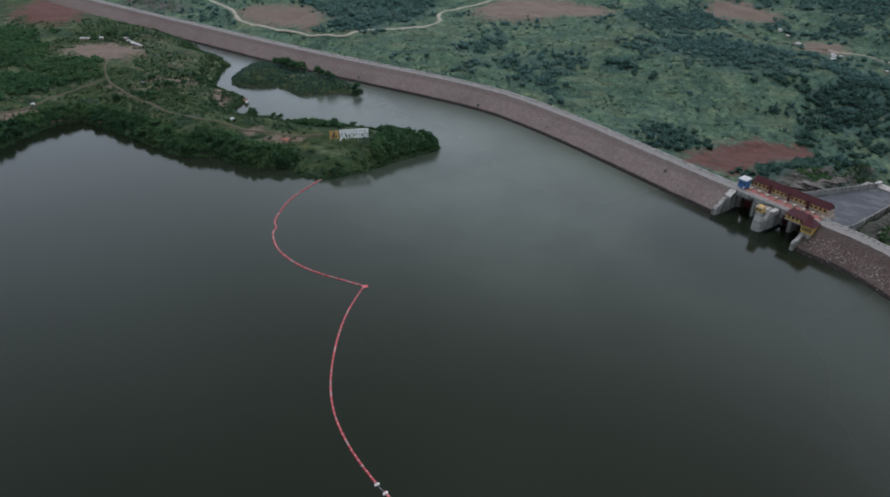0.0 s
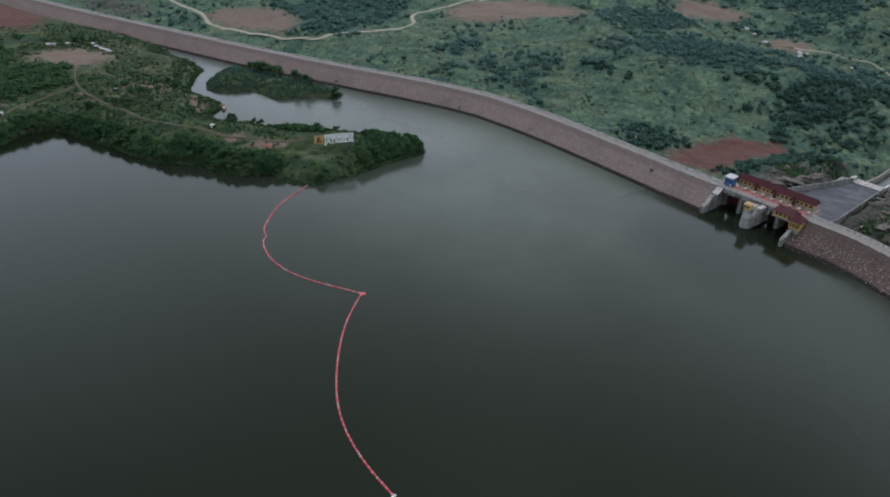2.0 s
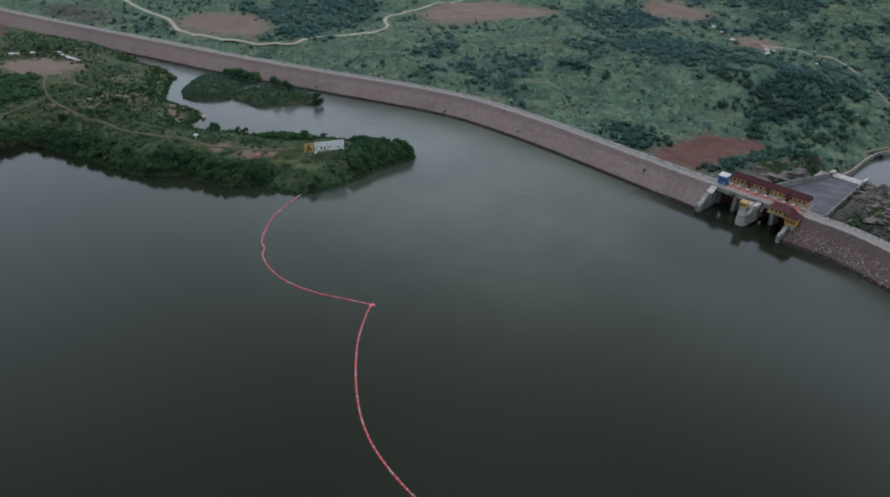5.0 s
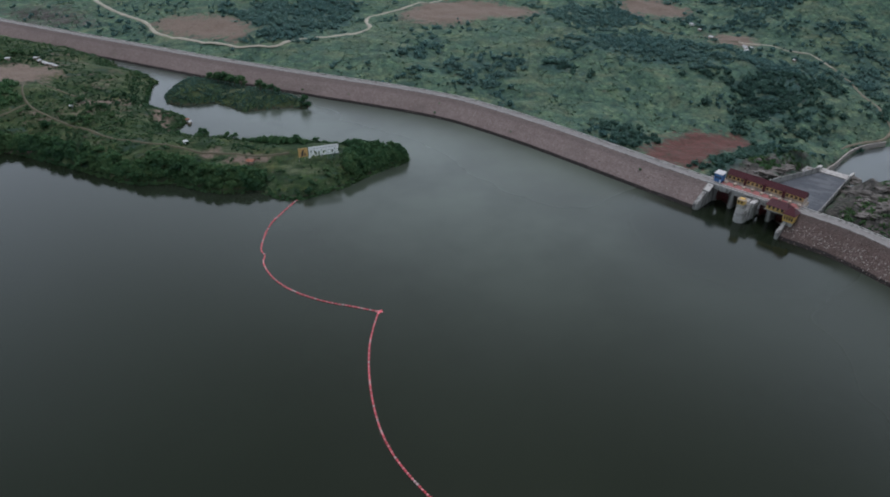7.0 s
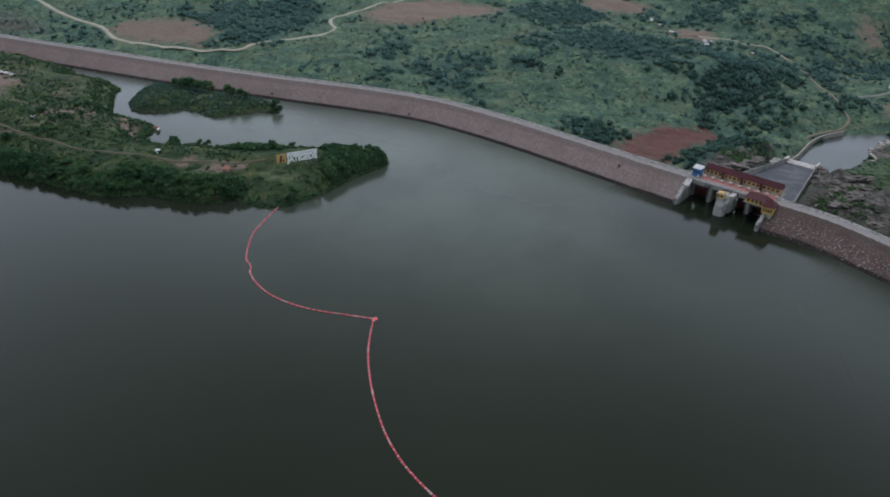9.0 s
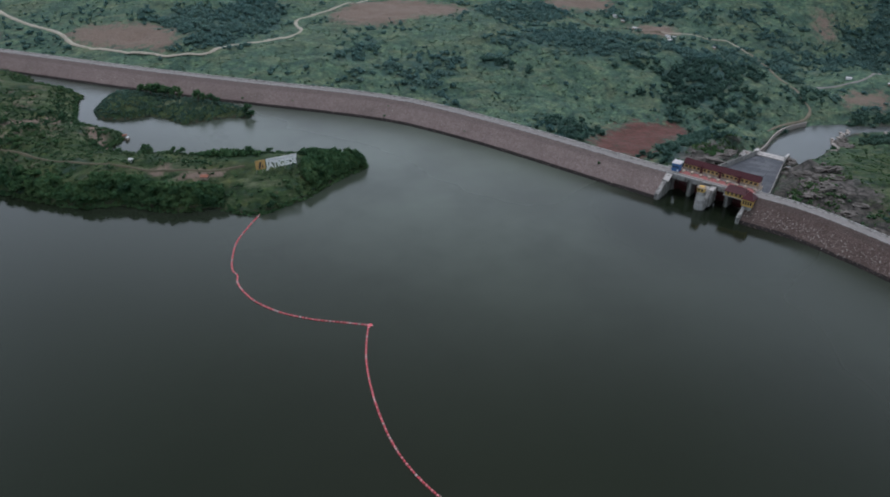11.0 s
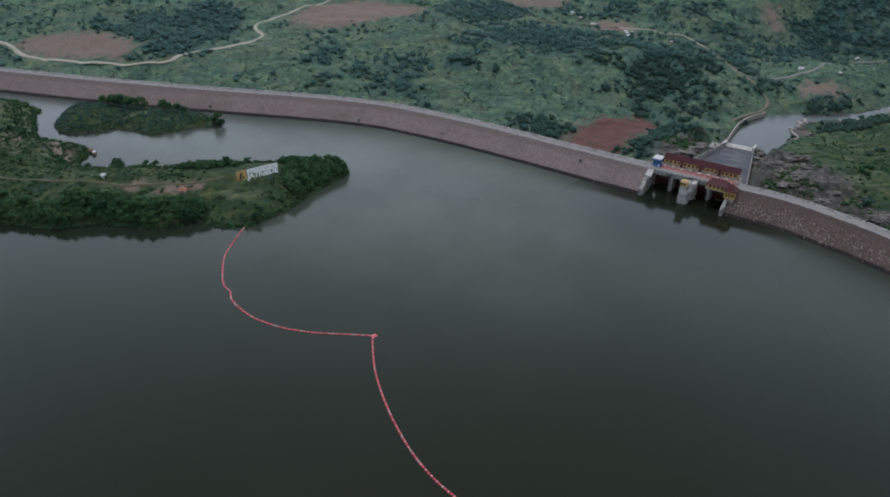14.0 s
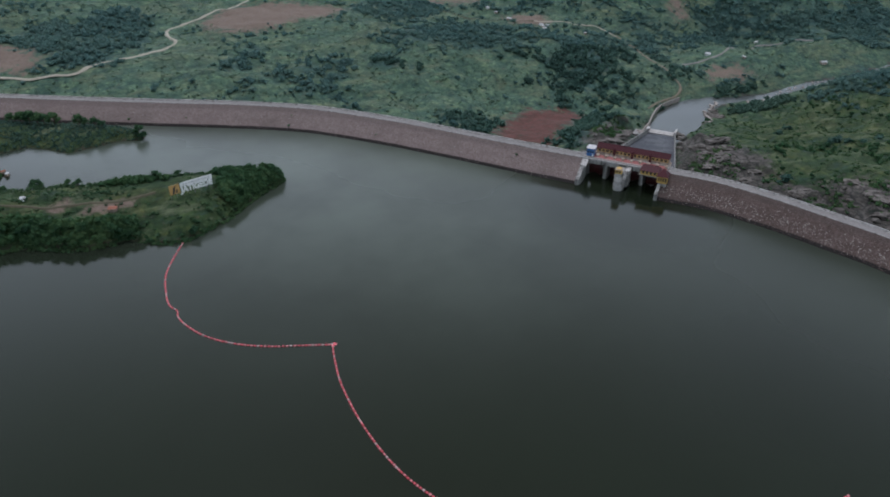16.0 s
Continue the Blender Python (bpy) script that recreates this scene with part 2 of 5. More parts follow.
def riprap_material(name, tones, pore):
    """Dumped stone facing: angular blocks of pinkish grey andesite, pale ones here and there, dark and wet at the waterline."""
    mat, nt, bsdf, geo = material(name, 0.9, 0.0, 0.2)
    cells = nt.nodes.new("ShaderNodeTexVoronoi")
    cells.inputs["Scale"].default_value = 0.75
    nt.links.new(geo.outputs["Position"], cells.inputs["Vector"])
    stone = nt.nodes.new("ShaderNodeSeparateColor")
    nt.links.new(cells.outputs["Color"], stone.inputs["Color"])
    broad = noise_node(nt, geo, 0.05, 4)
    tone = maths(nt, "ADD", maths(nt, "MULTIPLY", stone.outputs["Red"], 0.5), maths(nt, "MULTIPLY", broad, 0.5))
    col = ramp(nt, tone, list(zip((0.20, 0.50, 0.80), tones)))
    gap = span(nt, cells.outputs["Distance"], 0.40, 0.85)
    col = blend(nt, maths(nt, "MULTIPLY", gap, 0.16), col, pore)
    sep = nt.nodes.new("ShaderNodeSeparateXYZ")
    nt.links.new(geo.outputs["Position"], sep.inputs["Vector"])
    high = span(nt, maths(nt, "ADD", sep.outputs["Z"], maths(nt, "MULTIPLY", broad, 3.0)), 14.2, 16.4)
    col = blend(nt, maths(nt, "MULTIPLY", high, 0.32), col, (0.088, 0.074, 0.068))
    blotch = noise_node(nt, geo, 0.02, 5, 0.6)
    col = blend(nt, maths(nt, "MULTIPLY", span(nt, blotch, 0.52, 0.70), 0.4), col, (0.120, 0.100, 0.088))
    wet = span(nt, maths(nt, "ADD", sep.outputs["Z"], maths(nt, "MULTIPLY", broad, 0.8)), 3.0, 2.2)
    col = blend(nt, wet, col, (0.022, 0.019, 0.018))
    nt.links.new(col, bsdf.inputs["Base Color"])
    bump(nt, bsdf, cells.outputs["Distance"], 0.6, -0.6)
    return mat


def water_material(name, deep, ripple, rough):
    mat, nt, bsdf, geo = material(name, rough, 0.0, 0.5)
    bsdf.inputs["IOR"].default_value = 1.33
    water_tone = noise_node(nt, geo, 0.006, 4)
    col = ramp(nt, water_tone, [(0.35, deep), (0.70, tuple(c * 1.25 for c in deep))])
    # a paler, patchy water colour, strongest along the dam
    pale_water = maths(nt, "MULTIPLY", attribute(nt, "water_tone"), maths(nt, "ADD", 0.45, maths(nt, "MULTIPLY", span(nt, noise_node(nt, geo, 0.007, 4), 0.30, 0.65), 0.55)))
    col = blend(nt, pale_water, col, (0.078, 0.098, 0.076))
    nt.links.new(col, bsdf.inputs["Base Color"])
    patch = noise_node(nt, geo, 0.008, 3)
    r = nt.nodes.new("ShaderNodeMapRange")
    r.inputs["From Min"].default_value, r.inputs["From Max"].default_value = 0.35, 0.7
    r.inputs["To Min"].default_value, r.inputs["To Max"].default_value = rough * 0.75, rough * 1.3
    nt.links.new(patch, r.inputs["Value"])
    ruffle = attribute(nt, "ruffle")
    nt.links.new(maths(nt, "ADD", r.outputs["Result"], maths(nt, "MULTIPLY", ruffle, 0.34)), bsdf.inputs["Roughness"])
    bump(nt, bsdf, noise_node(nt, geo, 1.3, 3), ripple, 0.10)
    return mat


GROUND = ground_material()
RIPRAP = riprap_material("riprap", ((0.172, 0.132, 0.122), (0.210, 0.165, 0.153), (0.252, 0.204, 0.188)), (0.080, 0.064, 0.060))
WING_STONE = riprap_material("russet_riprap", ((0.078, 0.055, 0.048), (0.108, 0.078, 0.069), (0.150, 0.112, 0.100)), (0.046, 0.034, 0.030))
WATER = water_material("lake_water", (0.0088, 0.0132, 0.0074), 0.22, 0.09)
RIVER = water_material("river_water", (0.060, 0.070, 0.068), 0.4, 0.22)
CONCRETE = mottled("weathered_concrete", (0.20, 0.195, 0.185), (0.40, 0.39, 0.37), 0.7, stain=(0.075, 0.072, 0.066))
PARAPET = mottled("parapet_concrete", (0.36, 0.35, 0.33), (0.56, 0.54, 0.515), 0.9, stain=(0.15, 0.14, 0.125))
PIER = mottled("pale_pier_concrete", (0.27, 0.262, 0.25), (0.47, 0.46, 0.44), 0.6, stain=(0.13, 0.125, 0.115))
CHUTE = mottled("chute_concrete", (0.042, 0.048, 0.058), (0.080, 0.088, 0.100), 0.12, stain=(0.115, 0.12, 0.13))
ASPHALT = mottled("crest_road", (0.165, 0.157, 0.150), (0.245, 0.232, 0.222), 0.5)
PAVING = mottled("red_paving", (0.24, 0.075, 0.07), (0.36, 0.16, 0.145), 0.8)
MAROON = mottled("maroon_paint", (0.060, 0.014, 0.018), (0.115, 0.030, 0.034), 0.8, rough=0.6)
ROOF = mottled("maroon_sheet_roof", (0.042, 0.008, 0.012), (0.080, 0.014, 0.020), 0.8, rough=0.6)
PEACH = mottled("peach_plaster", (0.40, 0.25, 0.10), (0.54, 0.36, 0.17), 0.9)
YELLOW = mottled("ochre_plaster", (0.44, 0.28, 0.07), (0.60, 0.40, 0.13), 0.9)
CREAM = mottled("cream_plaster", (0.36, 0.29, 0.23), (0.50, 0.42, 0.34), 0.8, stain=(0.20, 0.15, 0.12))
GLASS = mottled("dark_window_glass", (0.020, 0.022, 0.026), (0.045, 0.047, 0.05), 0.8, rough=0.12, spec=0.6)
GATE = mottled("red_gate_steel", (0.042, 0.007, 0.009), (0.085, 0.014, 0.016), 0.7, rough=0.5, stain=(0.04, 0.018, 0.014))
BLUE = mottled("blue_panel", (0.035, 0.105, 0.26), (0.06, 0.17, 0.38), 0.6, rough=0.5)
WHITE = mottled("white_paint", (0.78, 0.78, 0.76), (0.90, 0.90, 0.88), 0.8, rough=0.55)
STEEL = mottled("galvanised_steel", (0.22, 0.22, 0.22), (0.38, 0.38, 0.37), 2.0, rough=0.45, metal=0.7)
DARK = mottled("dark_steel", (0.03, 0.03, 0.03), (0.07, 0.065, 0.06), 2.0, rough=0.6)
ORANGE = mottled("orange_panel", (0.46, 0.27, 0.09), (0.60, 0.38, 0.15), 0.7)
FLOAT_RED = mottled("red_float", (0.56, 0.066, 0.088), (0.72, 0.120, 0.140), 1.5, rough=0.5)
CABLE_RED = mottled("dark_red_sheath", (0.24, 0.020, 0.030), (0.34, 0.035, 0.045), 1.5, rough=0.6)
FLOAT_PINK = mottled("faded_float", (0.68, 0.18, 0.20), (0.82, 0.32, 0.325), 1.5, rough=0.5)
FLOAT_PALE = mottled("pale_float", (0.48, 0.33, 0.32), (0.64, 0.48, 0.46), 1.5, rough=0.5)
ROCK = mottled("grey_rock", (0.056, 0.050, 0.044), (0.215, 0.196, 0.178), 0.25, stain=(0.07, 0.065, 0.055), relief=0.8)
PALE_STONE = mottled("pale_stone", (0.26, 0.23, 0.205), (0.42, 0.38, 0.345), 0.8, relief=0.6)
DULL_STONE = mottled("dull_stone", (0.135, 0.107, 0.098), (0.205, 0.167, 0.155), 0.8, relief=0.6)
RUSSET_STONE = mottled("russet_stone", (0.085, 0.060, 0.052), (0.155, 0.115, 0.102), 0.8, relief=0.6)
GRAVEL = mottled("pale_gravel", (0.26, 0.24, 0.19), (0.40, 0.375, 0.30), 0.3)
DIRT = mottled("dirt_track", (0.062, 0.064, 0.038), (0.118, 0.102, 0.066), 0.22)
TAN = mottled("tan_earth", (0.125, 0.112, 0.078), (0.215, 0.188, 0.138), 0.25)
RUST_ROOF = mottled("rust_red_roof", (0.20, 0.075, 0.05), (0.34, 0.15, 0.10), 0.8)
GREY_ROOF = mottled("zinc_roof", (0.34, 0.34, 0.35), (0.60, 0.60, 0.60), 0.6, rough=0.5)
BARK = mottled("bark", (0.045, 0.034, 0.024), (0.11, 0.085, 0.062), 3.0)
LEAF_TREE = foliage("tree_leaves", (0.030, 0.084, 0.044), (0.052, 0.132, 0.058), (0.096, 0.172, 0.070))
# haze tinted into the leaves: strong in far woods, weaker in groves and bushes
LEAF_HAZED = foliage("hazed_wood_leaves", (0.062, 0.140, 0.142), (0.090, 0.188, 0.180), (0.132, 0.232, 0.198))
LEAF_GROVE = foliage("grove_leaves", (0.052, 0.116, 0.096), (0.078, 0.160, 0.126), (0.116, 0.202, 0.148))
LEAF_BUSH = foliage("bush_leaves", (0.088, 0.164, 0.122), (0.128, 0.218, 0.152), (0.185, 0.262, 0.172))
LEAF_SHORE = foliage("shore_leaves", (0.035, 0.088, 0.046), (0.060, 0.132, 0.060), (0.110, 0.170, 0.072))

# ---------------------------------------------------------------- building helpers


def part(name, bm, mat, parent=None, label="", m=None):
    """Links a bmesh as one mesh object, under a thing or a part where one is given."""
    me = bpy.data.meshes.new(name)
    bm.to_mesh(me)
    bm.free()
    me.materials.append(mat)
    ob = new(name, me)
    if parent is not None:
        ob.parent = parent
    if m is not None:
        ob.matrix_basis = m
    return tagged(ob, label)


def thing(name, m, label, category, group="", kind=""):
    ob = new(name)
    ob.empty_display_size = 1.0
    ob.matrix_basis = m
    return tagged(ob, label, category, group, kind)


def box(bm, x0, x1, y0, y1, z0, z1, bevel=0.0):
    made = bmesh.ops.create_cube(bm, size=1.0, matrix=Matrix.LocRotScale(
        ((x0 + x1) / 2, (y0 + y1) / 2, (z0 + z1) / 2), None, (x1 - x0, y1 - y0, z1 - z0)))
    if bevel:
        edges = {e for v in made["verts"] for e in v.link_edges}
        bmesh.ops.bevel(bm, geom=list(edges), offset=bevel, segments=1, affect="EDGES")
    return bm


def block(*dims, bevel=0.0):
    return box(bmesh.new(), *dims, bevel=bevel)


def prism(bm, outline, a, b, axis):
    """Sweeps a closed outline from a to b along an axis ("x": outline in y, z; "y": in x, z; "z": in x, y)."""
    def at(p, h):
        return {"x": (h, p[0], p[1]), "y": (p[0], h, p[1]), "z": (p[0], p[1], h)}[axis]
    low, high = [bm.verts.new(at(p, a)) for p in outline], [bm.verts.new(at(p, b)) for p in outline]
    n = len(outline)
    bm.faces.new(low[::-1])
    bm.faces.new(high)
    for i in range(n):
        bm.faces.new((low[i], low[(i + 1) % n], high[(i + 1) % n], high[i]))
    bmesh.ops.recalc_face_normals(bm, faces=bm.faces)
    return bm


def tube(bm, a, b, r0, r1=None, n=8):
    a, b = Vector(a), Vector(b)
    turn = (b - a).to_track_quat("Z", "Y").to_matrix().to_4x4()
    bmesh.ops.create_cone(bm, cap_ends=True, segments=n, radius1=r0, radius2=r0 if r1 is None else r1, depth=(b - a).length,
                          matrix=Matrix.Translation((a + b) / 2) @ turn)
    return bm


def raw_mesh(name, verts, tris, mat, smooth=False):
    """A mesh object from arrays of places and triangles."""
    me = bpy.data.meshes.new(name)
    me.vertices.add(len(verts))
    me.vertices.foreach_set("co", np.asarray(verts, np.float32).ravel())
    me.loops.add(3 * len(tris))
    me.loops.foreach_set("vertex_index", np.asarray(tris, np.int32).ravel())
    me.polygons.add(len(tris))
    me.polygons.foreach_set("loop_start", np.arange(0, 3 * len(tris), 3, dtype=np.int32))
    me.polygons.foreach_set("loop_total", np.full(len(tris), 3, np.int32))
    me.update(calc_edges=True)
    if smooth:
        me.polygons.foreach_set("use_smooth", np.ones(len(tris), bool))
    me.materials.append(mat)
    return new(name, me)


def catmull(points, step):
    """Points every so many metres along a smooth line through the given ones."""
    p = [Vector(q) for q in points]
    p = [2 * p[0] - p[1], *p, 2 * p[-1] - p[-2]]
    out = []
    for a, b, c, d in zip(p, p[1:], p[2:], p[3:]):
        n = max(2, int((c - b).length / step))
        for i in range(n):
            t = i / n
            out.append(0.5 * ((2 * b) + (c - a) * t + (2 * a - 5 * b + 4 * c - d) * t * t + (3 * b - a - 3 * c + d) * t ** 3))
    out.append(p[-2])
    return out


# ---------------------------------------------------------------- the lie of the land

# the downstream edge of the dam's crest, left bank to right bank
DAM_LINE = [(-900, 1520), (-700, 1362), (-561, 1248), (-429, 1144), (-319, 1059), (-222, 984), (-135, 921), (-62, 871), (0, 829),
            (43, 796), (74, 768), (100, 737), (131, 696), (160, 653), (199, 592), (230, 544),
            (284, 466), (302, 439), (312, 417), (319, 396), (326, 374), (331, 353), (336, 332), (342, 308), (346, 270),
            (346, 220), (338, 150), (320, 60), (300, -60), (280, -260)]
CREST, CREST_WIDTH = 17.3, 10.0     # crest height above the water, and its width


def face_run(x):
    """How far the stone face runs out to the waterline, by the easting along the dam."""
    return np.interp(x, [-120, 0, 70, 150, 235, 262, 300, 345], [23.2, 23.2, 21.5, 20.6, 19.6, 20.2, 18.8, 16.2])



SHORE = [(-1300, 470), (-900, 490), (-620, 540), (-505, 590), (-458, 622), (-436, 650), (-428, 674), (-418, 699), (-409, 714), (-392, 727), (-384, 725), (-364, 713),
         (-344, 699), (-304, 670), (-286, 656), (-266, 642), (-249, 632), (-235, 630), (-218, 628.5), (-205, 619.5), (-189, 609), (-175, 603.5), (-160, 601.5),
         (-148, 604), (-138, 598), (-131, 590), (-121, 583), (-108, 580.5), (-94, 585), (-79, 593), (-66, 601), (-50, 616), (-37, 627), (-24, 635.5), (-11, 643), (-6, 651),
         (-18, 663), (-45, 677), (-91, 693), (-125, 705), (-193, 723), (-222, 732), (-238, 747), (-240, 770), (-231, 786), (-236, 804),
         (-255, 818), (-277, 838), (-284, 863), (-290, 912), (-290, 930), (-285, 943), (-304, 961), (-326, 979), (-344, 990), (-352, 1014)]
BANK = [(-352, 1062), (-430, 1130), (-560, 1235), (-900, 1510), (-1500, 1900), (-2200, 1900), (-2200, 600)]
ISLET = [(-268, 880), (-261, 855), (-236, 845), (-206, 850), (-187, 830), (-172, 812), (-150, 815), (-124, 820), (-102, 810),
         (-97, 828), (-112, 850), (-140, 876), (-175, 902), (-212, 928), (-240, 944), (-256, 934), (-266, 905)]
RIVER_LINE = [(464, 653), (509, 693), (548, 727), (585, 742), (628, 766), (665, 779), (700, 780), (735, 768), (785, 752), (835, 757), (890, 760), (930, 757), (1000, 750), (1300, 780)]
RIVER_HALF = [23, 24, 30, 35, 30, 25, 18, 11, 10, 9, 8, 4, 2.5, 2.5]     # half the river's width at each of those places
# east, north, height and reach of each rise and hollow downstream
HILLS = [(-150, 1080, 17, 200), (120, 1060, 10, 170), (330, 1050, -8, 170), (330, 790, -28, 140), (480, 830, -41, 140), (560, 1180, -36, 180),
         (730, 1000, -39, 130), (900, 1060, -87, 170), (620, 780, -35, 150), (760, 720, -60, 180), (560, 560, -24, 150), (420, 500, 11, 140),
         (950, 500, -18, 260), (1250, 820, -93, 240), (1350, 1260, 106, 260), (1050, 1300, 15, 200), (700, 1450, -26, 240), (200, 1450, -10, 260),
         (-350, 1400, 37, 260), (900, 1800, 17, 320), (180, 860, -11, 120), (540, 400, 23, 150), (1000, 950, -35, 110)]
KNOLLS = [(410, 540, 8, 75), (390, 450, 4, 70), (-20, 950, 9, 90), (338, 1040, 8, 100), (450, 835, 9, 90), (850, 1090, 24, 120), (1011, 976, -14, 70), (0, 1190, -12, 90)]

# the spillway's own axes: along the gates, downstream, up, from the nose of its left abutment
ALONG, DOWN = Vector((0.568, -0.823)), Vector((0.823, 0.568))
SPILL = Matrix(((ALONG.x, DOWN.x, 0, 217), (ALONG.y, DOWN.y, 0, 509), (0, 0, 1, 0), (0, 0, 0, 1)))
CHUTE_TOP, CHUTE_END = (44.0, -3.0), (256.0, -40.5)     # metres downstream and height of the chute's floor


def chute_sides(d):
    """The chute's left and right edge along the gates, d metres downstream; it narrows."""
    k = np.clip((d - 44) / 212, 0, 1)
    return 1.0 + 9.6 * k, np.minimum(68.0, 75.0 - 34.8 * k)


def line_gap(px, py, line):
    """How far places lie from a line, and on which side of it (positive: to the left of its run)."""
    best, side = np.full(px.shape, 1e9), np.zeros(px.shape)
    for (ax, ay), (bx, by) in zip(line, line[1:]):
        dx, dy = bx - ax, by - ay
        t = np.clip(((px - ax) * dx + (py - ay) * dy) / (dx * dx + dy * dy), 0, 1)
        gap = np.hypot(px - ax - t * dx, py - ay - t * dy)
        turn = dx * (py - ay) - dy * (px - ax)
        near = gap < best
        best = np.where(near, gap, best)
        side = np.where(near, np.sign(turn), side)
    return best, side


def inside(px, py, ring):
    hit = np.zeros(px.shape, bool)
    for (ax, ay), (bx, by) in zip(ring, ring[1:] + ring[:1]):
        cross = (ay > py) != (by > py)
        hit ^= cross & (px < ax + (py - ay) * (bx - ax) / ((by - ay) or 1e-9))
    return hit


def patch(px, py, ring, soft):
    """1 within a ring, 0 outside it, with an edge so many metres soft."""
    gap, _ = line_gap(px, py, ring + ring[:1])
    gap = np.where(inside(px, py, ring), gap, -gap)
    return np.clip(0.5 + gap / soft / 2, 0, 1)


rng = np.random.default_rng(7)
LATTICE = rng.random((256, 256))


def waver(px, py, size):
    """Smooth value noise from -1 to 1 with features of a size in metres."""
    x, y = px / size, py / size
    i, j = np.floor(x).astype(int), np.floor(y).astype(int)
    u, v = x - i, y - j
    u, v = u * u * (3 - 2 * u), v * v * (3 - 2 * v)
    g = lambda a, b: LATTICE[a % 256, b % 256]
    return 2 * ((g(i, j) * (1 - u) + g(i + 1, j) * u) * (1 - v) + (g(i, j + 1) * (1 - u) + g(i + 1, j + 1) * u) * v) - 1


DAM = [tuple(q) for q in catmull(DAM_LINE, 12.0)]


def dam_side(px, py):
    """Metres downstream of the crest's downstream edge (negative: over the crest and the lake)."""
    gap, side = line_gap(px, py, DAM)
    return gap * np.where(side == 0, 1, side)


def land(px, py):
    """Height of the ground."""
    px, py = np.asarray(px, float), np.asarray(py, float)
    sd = dam_side(px, py)
    rough = 2.6 * waver(px, py, 90) + 2.0 * waver(px + 500, py, 38) + 0.9 * waver(px, py + 900, 15)
    # downstream
    z = -64.2 + 18.0 * px / 1000 + 64.2 * py / 1000
    for hx, hy, h, r in HILLS + KNOLLS:
        z = z + h * np.exp(-((px - hx) ** 2 + (py - hy) ** 2) / r ** 2)
    z = z + 1.7 * rough + 3.0 * np.abs(waver(px, py, 60))
    rg, _ = line_gap(px, py, RIVER_LINE)
    half = np.interp(px, [q[0] for q in RIVER_LINE], RIVER_HALF)
    z = np.minimum(z, -91.0 + np.maximum(0, rg - half + 8) * np.interp(px, [470, 600], [1.0, 0.42]) + rough * 0.5)
    # the cutting of the chute
    s = (px - 217) * ALONG.x + (py - 509) * ALONG.y
    d = (px - 217) * DOWN.x + (py - 509) * DOWN.y
    lo, hi = chute_sides(d)
    off = np.maximum(np.maximum(lo - s, s - hi), 0)
    bed = CHUTE_TOP[1] + (CHUTE_END[1] - CHUTE_TOP[1]) * np.clip((d - 44) / 212, 0, 1)
    cut = bed - 1.6 + np.maximum(0, off - 2.5) * 0.9
    z = np.where((d > 20) & (d < 262), np.minimum(z, np.where(off < 3, cut, np.maximum(cut, bed + 3))), z)
    below = -91 + np.maximum(0, np.abs(s - 23) - 26) * 0.7
    z = np.where(d >= 262, np.minimum(z, np.where(d < 330, below, 1e3)), z)
    z = np.minimum(z, CREST - 2.0 + np.maximum(sd - 14, 0) * 0.16)
    # ledges where the rock is laid bare
    bare_rock = np.max([patch(px, py, ring, 16) for ring in ROCKS], 0)
    z = np.where(d < 262, z + bare_rock * (9.0 * (0.4 - np.abs(waver(px, py, 40))) + 5.0 * (0.4 - np.abs(waver(px + 77, py, 17)))) * (off > 6), z)
    # the lake's side
    ring = SHORE + BANK
    gap, _ = line_gap(px, py, ring + ring[:1])
    isle, _ = line_gap(px, py, ISLET + ISLET[:1])
    bank = 18.5 * (1 - np.exp(-gap / 15)) + 11 * np.clip((gap - 32) / 90, 0, 1) + rough * np.clip(gap / 40, 0, 1)
    bank = np.where(sd > -70, np.minimum(bank, 3 + 0.2 * gap), bank)
    hump = 12 * (1 - np.exp(-isle / 15)) + 0.5 * rough * np.clip(isle / 20, 0, 1)
    up = np.maximum(-9.0, -0.45 * np.minimum(gap, isle))
    up = np.where(inside(px, py, ring), np.maximum(bank, 0.15), up)
    up = np.where(inside(px, py, ISLET), hump, up)
    up = np.where(sd > -46, np.minimum(up, CREST - 1.5 - 0.79 * np.maximum(-sd - CREST_WIDTH, 0)), up)
    # right bank, behind the camera
    right = patch(px, py, [(260, -300), (900, -300), (900, -1500), (-1500, -1500), (-1500, -700), (-200, -620)], 120)
    up = np.where(sd < 0, up + right * 40, up)
    return np.where(sd > -6, np.where((d > 8) & (d < 46) & (s > -3) & (s < 70), -9.0, z), up)


GREY_SLOPE = [(-586, 1316), (-541, 1320), (-480, 1290), (-442, 1242), (-415, 1189), (-452, 1179), (-509, 1209), (-560, 1255)]
RED_HILL = [(-655, 1111), (-682, 1190), (-676, 1241), (-668, 1329), (-627, 1272), (-546, 1100), (-549, 1050), (-599, 1066)]
RED = [(248, 690), (284, 748), (332, 794), (379, 808), (428, 806), (442, 778), (428, 752), (380, 724), (330, 682), (285, 650)]
